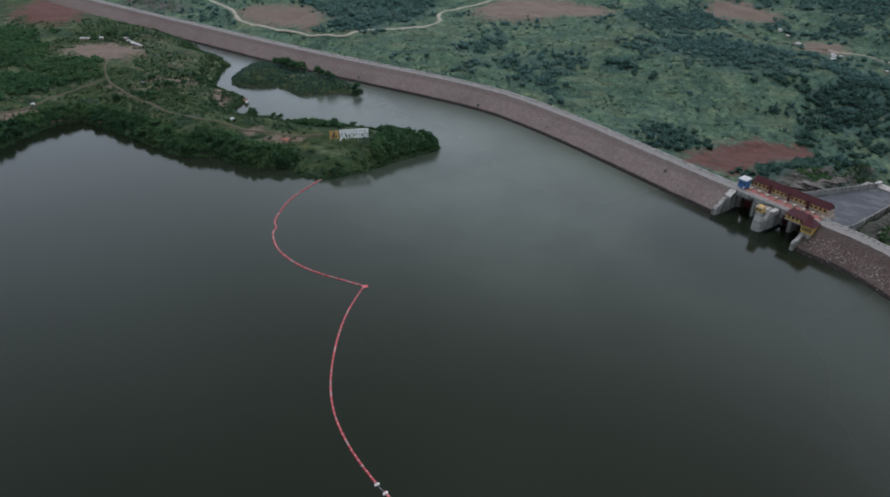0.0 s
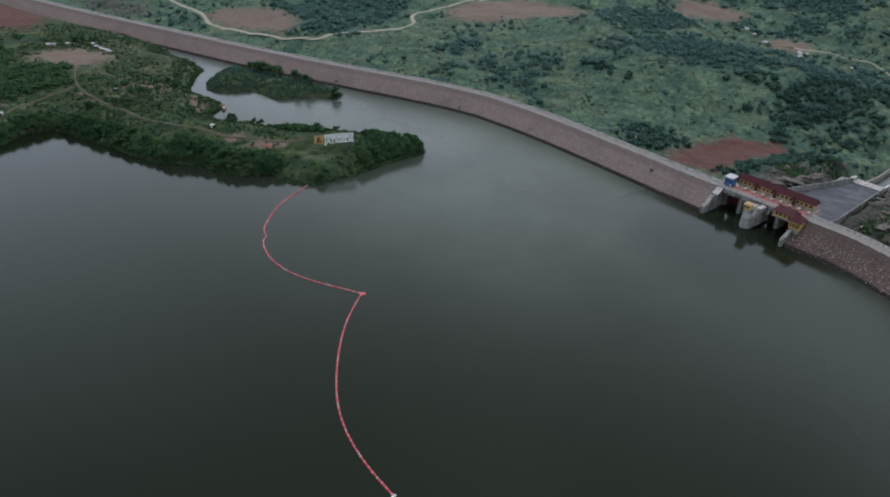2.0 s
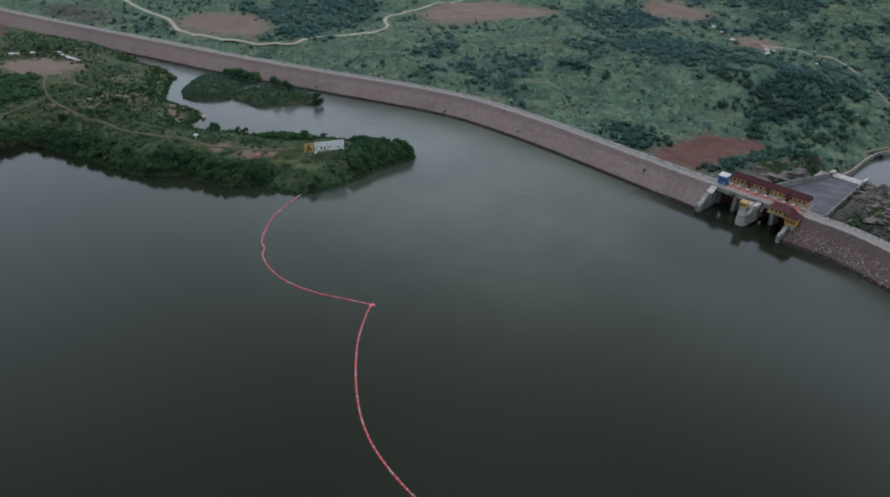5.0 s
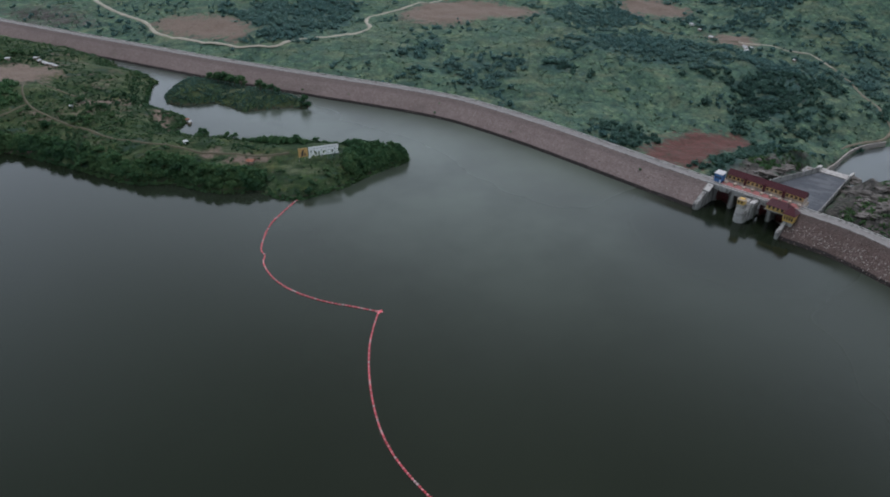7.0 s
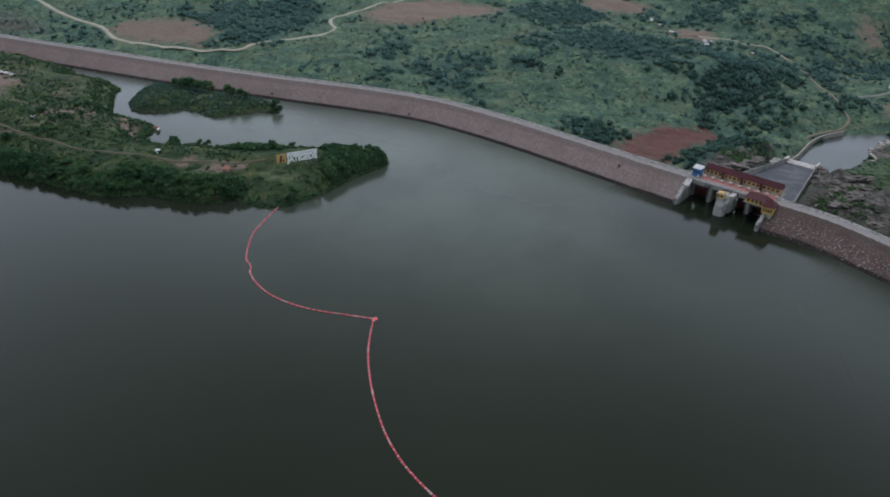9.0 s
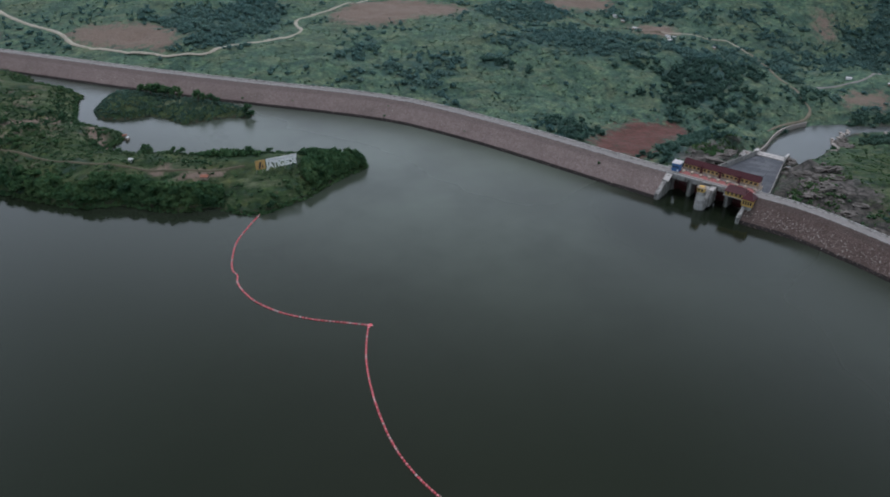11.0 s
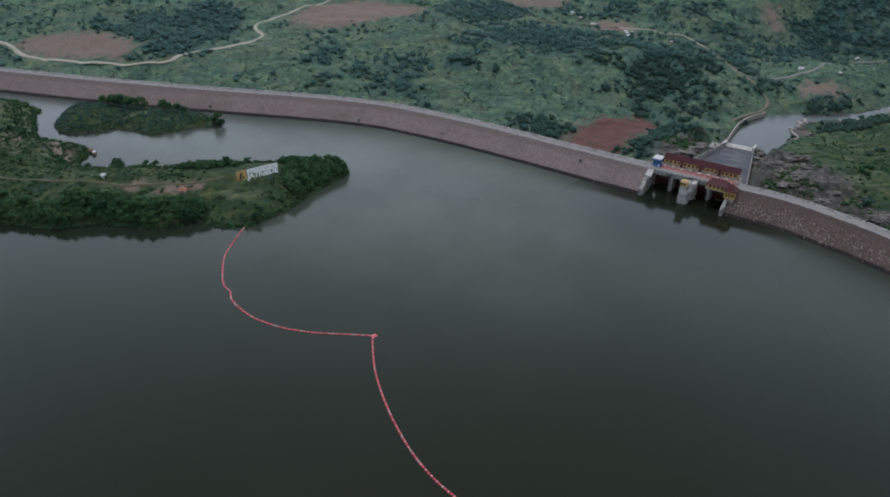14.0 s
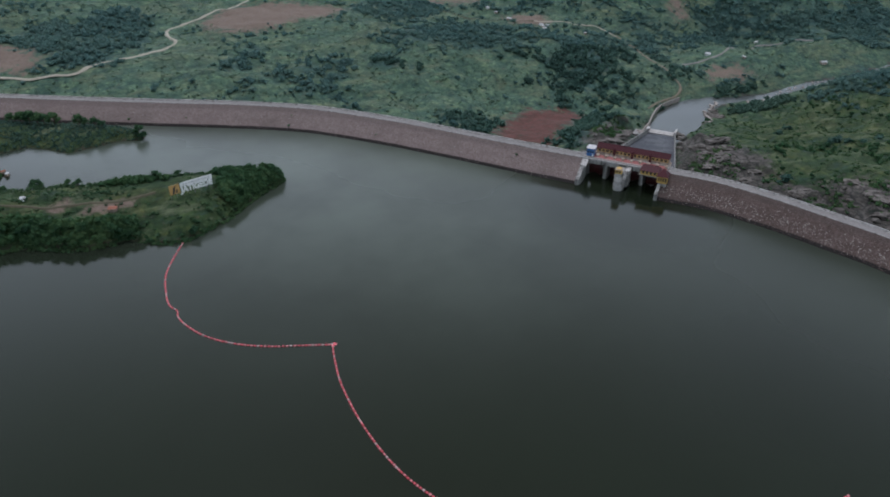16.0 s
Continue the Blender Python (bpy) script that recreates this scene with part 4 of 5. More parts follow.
def thicket(px, py):
    """How wooded the downstream hills are, from about -1 to 1."""
    return 0.6 * waver(px, py, 110) + 0.4 * waver(px + 300, py + 80, 48)


def folds(px, py):
    """1 along the winding bottoms of the gullies, 0 away from them."""
    line = np.abs(0.62 * waver(px + 0.4 * py, py - 150, 130) + 0.38 * waver(px - 80, py + 0.3 * px, 52))
    return np.clip(1 - line / 0.07, 0, 1)


def rocky(px, py):
    return np.max([patch(px, py, ring, 10) for ring in ROCKS], 0)


def woodsy(x, y):
    """Whether a tree stands here: thick in the woods, thinning out through their edges."""
    return wooded(x, y) + 0.35 * waver(x + 40, y, 22) > 0.28 + 0.55 * rng.random(x.shape)


p = sown(44000, -520, 860, 420, 1420, lambda x, y: (dam_side(x, y) > 14) & woodsy(x, y) & (rocky(x, y) < 0.3))
p = np.concatenate([p, sown(26000, 820, 1500, 600, 1500, woodsy)])
# nearer trees get the leaves with less haze in their colour
near = (p[:, 0] > 215) & (p[:, 0] < 720) & (p[:, 1] < 960)
plant_stuff("grove", p[near], 1.9 + 3.2 * rng.random(near.sum()) ** 1.4, LEAF_GROVE, "dark green groves on the slopes below the dam", 28, flat=0.8)
p = p[~near]
plant_stuff("woodland", p, 1.7 + 3.4 * rng.random(len(p)) ** 1.5, LEAF_HAZED, "woodland on the far hillsides with haze tinted into its leaves", 26, flat=0.7)
p = sown(17000, -640, 1250, 240, 1440, lambda x, y: (dam_side(x, y) > 8) & ((thicket(x, y) + 0.35 * waver(x, y, 17) + 0.2 * rng.random(x.shape) > 0.46) | (folds(x, y) > 0.4 + 0.6 * rng.random(x.shape))) & (rocky(x, y) < 0.6))
near = (p[:, 0] > 290) & (p[:, 1] < 740)
plant_stuff("hillside_bushes", p[near], 1.4 + 2.2 * rng.random(near.sum()) ** 2, LEAF_TREE, "dark green bushes on the rocky hill beside the chute", 30)
p = p[~near]
plant_stuff("bushes", p, 1.4 + 2.4 * rng.random(len(p)) ** 2, LEAF_HAZED, "darker bushes gathered in the folds of the hills, tinted for haze", 30)
p = sown(44000, -640, 1250, 240, 1440, lambda x, y: (dam_side(x, y) > 8) & (0.5 * waver(x, y, 33) + 0.8 * rng.random(x.shape) > 0.25) & (rocky(x, y) < 0.35 + 0.9 * rng.random(x.shape) ** 2))
near = (p[:, 0] > 290) & (p[:, 1] < 740)
plant_stuff("hillside_scrub", p[near], 0.7 + 1.6 * rng.random(near.sum()) ** 2, LEAF_SHORE, "mixed green scrub on the rocky hill beside the chute", 18, flat=0.55)
p = p[~near]
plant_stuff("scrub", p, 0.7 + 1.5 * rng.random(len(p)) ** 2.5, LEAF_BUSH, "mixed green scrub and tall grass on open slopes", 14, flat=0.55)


p = sown(9000, 280, 520, 230, 740, lambda x, y: (dam_side(x, y) > 6) & (rocky(x, y) > 0.2) & (waver(x, y, 26) + 0.5 * waver(x, y, 11) + 0.7 * rng.random(x.shape) > 0.42))
plant_stuff("rock_scrub", p, 0.8 + 1.5 * rng.random(len(p)) ** 2, LEAF_TREE, "dark scrub growing among bare rock ledges", 18)


# grassy slope under the sign, open to the lake
MEADOW = [(-137, 594), (-137, 612), (-128, 640), (-100, 646), (-70, 634), (-64, 606), (-72, 600), (-90, 588), (-114, 583), (-126, 588)]


def near_land(px, py, deep):
    ring = SHORE + BANK
    return inside(px, py, ring) & (line_gap(px, py, SHORE)[0] < deep)


p = sown(33000, -640, 0, 560, 1100, lambda x, y: near_land(x, y, 400) & (dam_side(x, y) < -20) & (patch(x, y, MEADOW, 8) < 0.25 + rng.random(x.shape)) & ((line_gap(x, y, SHORE)[0] < 24) | (thicket(x, y) + 0.9 * rng.random(x.shape) > 0.22)))
gap = line_gap(p[:, 0], p[:, 1], SHORE)[0]
plant_stuff("shore_scrub", p, (0.6 + 1.2 * rng.random(len(p)) ** 2) * np.where(gap < 18, 1.35, 0.95), LEAF_SHORE, "dense green scrub covering the peninsula", 20, flat=0.75)
q = sown(26000, -520, 0, 565, 760, lambda x, y: near_land(x, y, 30) & (line_gap(x, y, SHORE[:35])[0] < 20 + 9 * waver(x, y, 26)) & (line_gap(x, y, SHORE)[0] > 2.6) & (patch(x, y, MEADOW, 6) < 0.4) & (waver(x + 31, y, 14) + 0.6 * waver(x, y + 77, 34) + 0.9 * rng.random(x.shape) > 0.28))[:3600]
plant_stuff("shore_thicket", q, 1.3 + 2.7 * rng.random(len(q)) ** 1.8, LEAF_TREE, "tall leafy thicket on the peninsula's steep banks", 34, flat=0.9)
q = np.array([(-127, 679)]) + rng.normal(0, 1, (240, 2)) * (9.5, 2.6) @ np.array([[0.94, -0.34], [0.34, 0.94]])
tip = sown(5200, -75, 0, 600, 672, lambda x, y: near_land(x, y, 40) & (patch(x, y, MEADOW, 6) < 0.3) & (line_gap(x, y, SHORE)[0] > 2.2) & (x > -66 + 10 * waver(x, y, 12)) & (rng.random(x.shape) < 0.5))
plant_stuff("tip_thicket", tip, 1.3 + 2.0 * rng.random(len(tip)) ** 1.3, LEAF_TREE, "dense leafy thicket on the peninsula's tip", 34, flat=0.95)
plant_stuff("hedge_mound", q, 1.6 + 1.6 * rng.random(len(q)), LEAF_TREE, "rounded mass of dark shrubs on the peninsula's far rim", 24, flat=0.9)
SHORE_WOOD = [[(-660, 1040), (-609, 1025), (-571, 984), (-528, 935), (-491, 880), (-474, 839), (-520, 835), (-660, 880)],
              [(-509, 880), (-471, 872), (-436, 868), (-412, 855), (-397, 813), (-423, 805), (-457, 812), (-484, 825)],
              [(-540, 835), (-474, 812), (-420, 806), (-408, 786), (-431, 772), (-450, 748), (-490, 735), (-560, 760)]]
edge = [v for v in catmull(SHORE[3:], 1.1) if v.y < 935]
q = np.array([(v.x, v.y) for v in edge]) + rng.normal(0, 0.9, (len(edge), 2))
plant_stuff("bank_scrub", q, 1.0 + 0.9 * rng.random(len(q)), LEAF_TREE, "leafy scrub hanging over the water's edge", 16)
q = sown(13000, -670, -380, 730, 1045, lambda x, y: near_land(x, y, 600) & (np.max([patch(x, y, ring, 18) for ring in SHORE_WOOD], 0) + 0.45 * waver(x, y, 27) + 0.2 * waver(x, y + 50, 11) > 0.42 + 0.4 * rng.random(x.shape)))
plant_stuff("shore_woodland", q, 1.4 + 2.4 * rng.random(len(q)) ** 1.6, LEAF_TREE, "dark woodland inland of the peninsula", 16)
p = sown(5600, -280, -90, 800, 960, lambda x, y: inside(x, y, ISLET))
plant_stuff("islet_scrub", p, 0.5 + 0.9 * rng.random(len(p)) ** 2, LEAF_GROVE, "dense green scrub covering the small islet", 20)


def make_tree(height, spread, seed, m):
    """A broadleaf tree: a tapered trunk with limbs, and a crown of leafy clumps with gaps."""
    r = random.Random(seed)
    tree = thing("tree", m, "small leafy broadleaf tree growing on the shore", "tree", "shore trees")
    bm = bmesh.new()
    tube(bm, (0, 0, -0.6), (0.1, 0.05, height * 0.55), height * 0.035, height * 0.016, 7)
    verts, tris, base = [], [], 0
    for k in range(9):
        a, f = k * 2.4 + r.random(), r.random()
        reach = spread * (0.25 + 0.5 * f) if k else 0
        tip = Vector((math.cos(a) * reach, math.sin(a) * reach, height * (0.42 + 0.38 * r.random() * (1.2 - 0.5 * f)) if k else height * 0.72))
        tube(bm, (0.05, 0.03, height * (0.22 + 0.2 * r.random())), tip, height * 0.012, height * 0.005, 5)
        v, t = leafy(spread * (0.36 + 0.16 * r.random()), height * (0.34 + 0.16 * r.random()), 60, seed * 31 + k, 1, 0.26)
        verts.append(v + (tip.x, tip.y, tip.z - height * 0.17))
        tris.append(t + base)
        base += len(v)
    part("trunk", bm, BARK, tree)
    crown = raw_mesh("crown", np.concatenate(verts), np.concatenate(tris), LEAF_TREE, smooth=True)
    crown.parent = tree
    return tree


kinds = [make_tree(8.0, 4.6, 3, pose(0, 0, 0)), make_tree(6.2, 4.2, 5, pose(0, 0, 0)), make_tree(9.5, 4.4, 8, pose(0, 0, 0)), make_tree(5.0, 3.4, 13, pose(0, 0, 0))]
used = [False] * 4


def plant_tree(x, y, kind, scale=1.0):
    z = float(land(np.array([x]), np.array([y]))[0])
    m = pose(x, y, z, 0, 0, rng.random() * 360) @ Matrix.Scale(scale, 4)
    if not used[kind]:
        used[kind] = True
        kinds[kind].matrix_basis = m
        return kinds[kind]
    ob = copy_thing(kinds[kind], m)
    ob.scale = (scale, scale, scale)
    return ob


p = sown(7200, -470, 0, 565, 780, lambda x, y: near_land(x, y, 16) & (line_gap(x, y, SHORE[:35])[0] < 16) & (line_gap(x, y, SHORE)[0] > 1.0) & (patch(x, y, MEADOW, 6) < 0.4) & (waver(x, y + 17, 30) > -0.25))
for x, y in p[:205]:
    plant_tree(x, y, int(rng.integers(0, 4)), 0.7 + 0.45 * rng.random())
p = sown(900, -620, -240, 730, 1000, lambda x, y: near_land(x, y, 300) & (thicket(x, y) > 0.12))
for x, y in p[:60]:
    plant_tree(x, y, int(rng.integers(0, 4)), 0.6 + 0.5 * rng.random())
p = sown(900, -275, -95, 805, 950, lambda x, y: inside(x, y, ISLET) & (line_gap(x, y, ISLET + ISLET[:1])[0] > 2) & (y > 884 - 0.5 * (x + 180)) & (x > -232))
for x, y in p[:9]:
    plant_tree(x, y, int(rng.integers(0, 4)), 0.8 + 0.45 * rng.random())
# the few trees that stand up from the peninsula's far rim
for x, y, k, size in ((-203, 715, 0, 1.15), (-199, 714, 3, 1.2), (-53, 653, 0, 1.0), (-49, 655, 3, 1.1), (-35, 653.5, 0, 1.0), (-31, 656, 1, 1.0), (-22, 656, 2, 1.1), (-17, 653, 0, 1.15), (-13, 650, 1, 1.2),
                      (-62, 655, 3, 1.0), (-92, 676, 3, 1.1), (-110, 676, 1, 1.1), (-228, 728, 3, 1.3), (-170, 702, 3, 1.2), (-178, 706, 1, 1.0)):
    plant_tree(x, y, k, size)
plant_tree(-105, 819, 0, 1.25)
plant_tree(-101, 815, 3, 1.4)
# taller trees along the islet's far rim
for f, k, size in ((0.24, 2, 0.9), (0.31, 2, 1.1), (0.36, 2, 1.25), (0.41, 0, 1.2), (0.45, 2, 1.05), (0.51, 2, 1.2), (0.66, 2, 1.15), (0.75, 2, 0.9), (0.79, 3, 1.1)):
    plant_tree(-254 + 150 * f, 937 - 116 * f, k, 1.3 * size)

# ---------------------------------------------------------------- the spillway


def side_wall(bm, s0, s1, outline):
    return prism(bm, outline, s0, s1, "x")


def round_pier(bm, s, half, nose, tail, z0, z1):
    """A pier with a rounded upstream nose."""
    ring = [(s + half * math.cos(a), nose + half - half * math.sin(a)) for a in [math.pi * k / 8 for k in range(9)]]
    ring = [(s - half, tail), (s + half, tail)] + ring
    return prism(bm, ring, z0, z1, "z")


spillway = thing("spillway", SPILL, "four-bay concrete gated spillway with red radial gates", "spillway", kind="structure")
wing = [(0, -9), (0, 5.5), (1.5, 6.5), (14, 12.5), (20, 15.8), (36, 15.8), (36, -9)]
part("abutment_wall", side_wall(bmesh.new(), -3.2, 0, wing), CONCRETE, spillway, "sloping stained concrete abutment wall")
part("abutment_wall", side_wall(bmesh.new(), 66, 68.6, wing), CONCRETE, spillway, "sloping stained concrete abutment wall")
for k in range(6):   # ribs on the left wing wall
    d = 2.0 + 3.0 * k
    top = 6.2 + 0.48 * (d - 1.5)
    part("rib", block(-0.02, 0.9, d, d + 0.9, -3, top - 0.6, bevel=0.08), CONCRETE, spillway)
part("wing_slab", prism(bmesh.new(), [(13.5, 13.6), (21, 17.2), (21, 16.2), (13.5, 12.6)], -3.6, 2.0, "x"), PARAPET, spillway, "pale sloping concrete slab")
part("wing_slab", prism(bmesh.new(), [(15, 11.2), (21, 16.9), (21, 15.9), (15, 10.2)], 68.6, 73.5, "x"), PARAPET, spillway, "pale sloping concrete slab")
for s in (17.0, 49.4):
    bm = round_pier(bmesh.new(), s, 1.9, 23.0, 44, -9, 15.6)
    part("pier", bm, CONCRETE, spillway, "stained concrete pier with a rounded nose")
centre = part("pier", round_pier(bmesh.new(), 33.4, 4.4, 3.6, 44, -9, 4.6), PIER, spillway, "tall concrete centre pier with a stepped top")
for k, (half, nose, z0, z1) in enumerate(((4.1, 4.1, 4.6, 8.2), (3.9, 4.9, 8.2, 11.8), (3.7, 5.6, 11.8, 15.2))):
    part("pier_tier", round_pier(bmesh.new(), 33.2 - 0.2 * k, half, nose, 30, z0, z1), PARAPET if k % 2 else PIER, centre)
    part("pier_ledge", round_pier(bmesh.new(), 33.2 - 0.2 * k, half + 0.3, nose - 0.35, 24, z0 - 0.25, z0 + 0.2), PARAPET, centre)
part("pier_shoulder", block(36.6, 40.2, 11, 23, 2, 12.6, bevel=0.2), CONCRETE, centre)
part("pier_shoulder", block(36.7, 40.6, 12.2, 21, 12.6, 16.4, bevel=0.2), PARAPET, centre)
for k in range(5):
    part("pier_stair", block(36.4, 38.6, 6.6 + 1.2 * k, 7.8 + 1.2 * k, 9.0, 10.2 + 1.2 * k, bevel=0.06), PARAPET, centre)
part("access_bridge", block(30.4, 36.2, 11.2, 21.0, 14.4, 15.5, bevel=0.06), PARAPET, centre, "pale slab linking the pier to the road")
for q in (30.5, 35.9):
    part("access_rail", block(q, q + 0.2, 11.2, 21.0, 15.5, 16.6), STEEL, centre)

BAYS = [(0, 15.1), (18.9, 29.4), (37.4, 47.5), (51.3, 66)]
for a, b in BAYS:
    bm = bmesh.new()
    arc = [(37.5 - 3.2 * math.sin(q), -7 + 20.6 * k / 8) for k in range(9) for q in [math.pi * k / 8]]
    prism(bm, arc + [(d + 0.5, z) for d, z in arc[::-1]], a + 0.1, b - 0.1, "x")
    gate = part("radial_gate", bm, GATE, spillway, "dark red curved steel gate, closed")
    for k in range(1, 6):
        z = -4 + 3 * k
        d = 37.5 - 3.2 * math.sin(math.pi * (z + 7) / 20.6)
        part("girder", block(a + 0.3, b - 0.3, d - 0.35, d, z - 0.18, z + 0.18), GATE, gate)
    part("sill", block(a, b, 35, 44, -9, -2.5), CONCRETE, spillway)
    part("deck_beam", block(a + 0.05, b - 0.05, 21.6, 23.0, 13.4, 15.7), CONCRETE, spillway)
part("bridge_deck", block(-8, 73, 21, 35.0, 15.7, 17.3, bevel=0.08), CONCRETE, spillway, "concrete road bridge over the gates")
part("road_surface", block(-8, 73, 21.8, 26.6, 17.304, 17.36), ASPHALT, spillway, "grey road surface")
part("red_walkway", block(4, 70, 27.0, 34.4, 17.304, 17.42), PAVING, spillway, "faded red paved walkway beside the road")
part("kerb", block(-8, 73, 26.6, 27.0, 17.304, 17.6, bevel=0.05), PARAPET, spillway)
for d0 in (21.0, 34.6):
    for k in range(27):
        part("parapet_panel", block(-8 + 3 * k + 0.06, -8 + 3 * k + 2.94, d0, d0 + 0.35, 17.3, 18.35, bevel=0.04), PARAPET, spillway)
for k in range(9):
    s = 6 + 7.6 * k
    part("hoist_block", block(s, s + 2.2, 30.2, 33.6, 17.42, 18.9 + 0.5 * (k % 2), bevel=0.12), CREAM, spillway, "cream concrete hoist plinth")
part("hoist_platform", block(2, 70, 35.4, 46.4, 13.6, 17.1, bevel=0.1), CREAM, spillway, "cream concrete platform carrying the hoist house")


def window_row(parent, s0, count, pitch, d, z0, z1, face=-1, w=1.7):
    for k in range(count):
        s = s0 + pitch * k
        win = part("window", block(s - 0.2, s + w + 0.2, min(d, d + face * 0.14), max(d, d + face * 0.14), z0 - 0.2, z1 + 0.2, bevel=0.03), YELLOW, parent, "ochre framed window")
        part("pane", block(s, s + w, min(d + face * 0.10, d + face * 0.17), max(d + face * 0.10, d + face * 0.17), z0, z1), GLASS, win)


def gable_roof(s0, s1, d0, d1, eave, ridge, name, parent, hip=0.0, over=0.9):
    """A sheet-metal roof with thickness, gabled or hipped, and raised seams."""
    mid = (d0 + d1) / 2
    bm = bmesh.new()
    a, b, c, e = s0 - over, s1 + over, d0 - over, d1 + over
    top = [bm.verts.new(q) for q in ((a, c, eave), (b, c, eave), (b, e, eave), (a, e, eave), (a + hip, mid, ridge), (b - hip, mid, ridge))]
    for f in ((0, 1, 5, 4), (2, 3, 4, 5), (1, 2, 5), (3, 0, 4), (3, 2, 1, 0)):
        bm.faces.new([top[k] for k in f])
    box(bm, a, b, c, e, eave - 0.3, eave - 0.002)
    bmesh.ops.recalc_face_normals(bm, faces=bm.faces)
    roof = part(name, bm, ROOF, parent, "dark maroon sheet metal roof")
    n = int((s1 - s0) / 1.5)
    for k in range(1, n):
        s = s0 + (s1 - s0) * k / n
        if a + hip < s < b - hip:
            bm = bmesh.new()
            for dd in (c, e):
                prism(bm, [(dd, eave + 0.02), (mid, ridge + 0.02), (mid, ridge + 0.14), (dd, eave + 0.14)], s - 0.05, s + 0.05, "x")
            part("seam", bm, ROOF, roof)
    part("ridge_cap", block(a + hip, b - hip, mid - 0.25, mid + 0.25, ridge - 0.1, ridge + 0.15, bevel=0.05), ROOF, roof)
    return roof


hoist = thing("hoist_house", SPILL, "long ochre hoist house with a maroon roof over the spillway gates", "building")
for k in range(4):
    s0 = 4.5 + 16.1 * k
    part("wall", block(s0, s0 + 15.4, 38.5, 45.5, 17.1, 22.4), CREAM, hoist, "cream plastered wall")
    part("wall_band", block(s0 + 0.05, s0 + 15.35, 38.36, 38.5, 19.0, 22.3), PEACH, hoist, "peach painted window band")
    window_row(hoist, s0 + 1.1, 4, 3.55, 38.36, 19.7, 21.6, -1, 2.2)
    window_row(hoist, s0 + 1.1, 4, 3.55, 45.5, 19.7, 21.6, 1, 2.2)
    gable_roof(s0 - 0.2, s0 + 15.6, 38.5, 45.5, 22.5 + 0.02 * k, 26.4 + 0.02 * k, "roof", hoist, over=0.55 if k % 2 else 0.5)
    part("buttress", block(s0 - 0.55, s0 - 0.1, 37.2, 38.4, 13.6, 22.2, bevel=0.06), MAROON, hoist, "maroon painted buttress")
for s0 in (20.25, 36.35, 52.45):
    porch = part("gable_bay", block(s0 - 0.9, s0 + 0.9, 36.9, 38.4, 15.6, 22.6, bevel=0.06), MAROON, hoist, "maroon gabled bay between the rooms")
    part("gable_roof", prism(bmesh.new(), [(s0 - 1.6, 22.6), (s0, 24.4), (s0 + 1.6, 22.6)], 36.2, 40.5, "y"), ROOF, porch)
part("buttress", block(68.4, 69.0, 37.2, 38.4, 13.6, 22.2, bevel=0.06), CREAM, hoist)
part("gable_wall", prism(bmesh.new(), [(38.5, 17.1), (45.5, 17.1), (45.5, 22.4), (42, 26.1), (38.5, 22.4)], 68.25, 68.6, "x"), CREAM, hoist, "cream plastered gable wall")

control = thing("control_house", SPILL, "ochre control house with a maroon hipped roof on the bridge", "building")
part("wall", block(49.5, 64.4, 15.5, 21.0, 14.6, 18.9), YELLOW, control, "ochre plastered wall")
part("floor_slab", block(48.8, 64.4, 14.9, 21.0, 13.9, 14.6, bevel=0.06), CONCRETE, control)
window_row(control, 51.0, 4, 3.3, 15.5, 15.8, 18.0)
gable_roof(49.5, 65, 14.8, 24.8, 18.9, 22.6, "roof", control, hip=2.0)
part("corbel", prism(bmesh.new(), [(15.2, 13.9), (24.9, 13.9), (24.9, 9.0)], 47.9, 50.9, "x"), CONCRETE, control)
part("corbel", prism(bmesh.new(), [(15.2, 13.9), (24.9, 13.9), (24.9, 9.0)], 61.0, 64.0, "x"), CONCRETE, control)
stair = thing("stair_tower", SPILL, "small ochre stair tower with a maroon roof beside the gates", "building")
part("wall", block(64.8, 73.2, 11.2, 20.4, 11.4, 17.6), YELLOW, stair, "ochre plastered wall")
window_row(stair, 65.8, 4, 1.9, 11.2, 13.0, 16.2, -1, 1.1)
part("base", block(66.2, 73.0, 11.0, 20.0, 3, 11.4, bevel=0.15), CONCRETE, stair, "pale concrete base")
gable_roof(64.8, 73.2, 11.2, 20.4, 17.7, 22.9, "roof", stair, hip=4.3)
kiosk = thing("pier_kiosk", SPILL, "small ochre gauge kiosk on the centre pier", "building")
part("wall", block(29.8, 35.4, 5.8, 11.0, 15.2, 19.0), YELLOW, kiosk, "ochre plastered wall")
window_row(kiosk, 30.4, 2, 2.5, 5.8, 16.3, 18.2, -1, 1.6)
part("flat_roof", block(29.4, 35.8, 5.4, 11.4, 19.0, 19.4, bevel=0.05), CREAM, kiosk, "flat cream roof slab")
part("roof_upstand", block(30.6, 34.6, 6.6, 10.2, 19.4, 19.9, bevel=0.05), YELLOW, kiosk)

hut = thing("site_office", SPILL, "blue panel-clad site office on the dam crest", "building")
part("wall", block(-2.5, 4.2, 28.2, 34.4, 17.3, 24.2, bevel=0.08), BLUE, hut, "blue painted panels")
part("roof", prism(bmesh.new(), [(27.7, 24.2), (34.9, 24.2), (34.9, 25.6), (27.7, 24.7)], -3.0, 4.7, "x"), GREY_ROOF, hut, "pale flat metal roof")
for k in range(3):
    part("window", block(-1.7 + 2.0 * k, -0.4 + 2.0 * k, 28.06, 28.2, 20.6, 22.2), GLASS, hut)
part("door", block(2.6, 3.6, 28.05, 28.2, 17.35, 19.45), WHITE, hut)

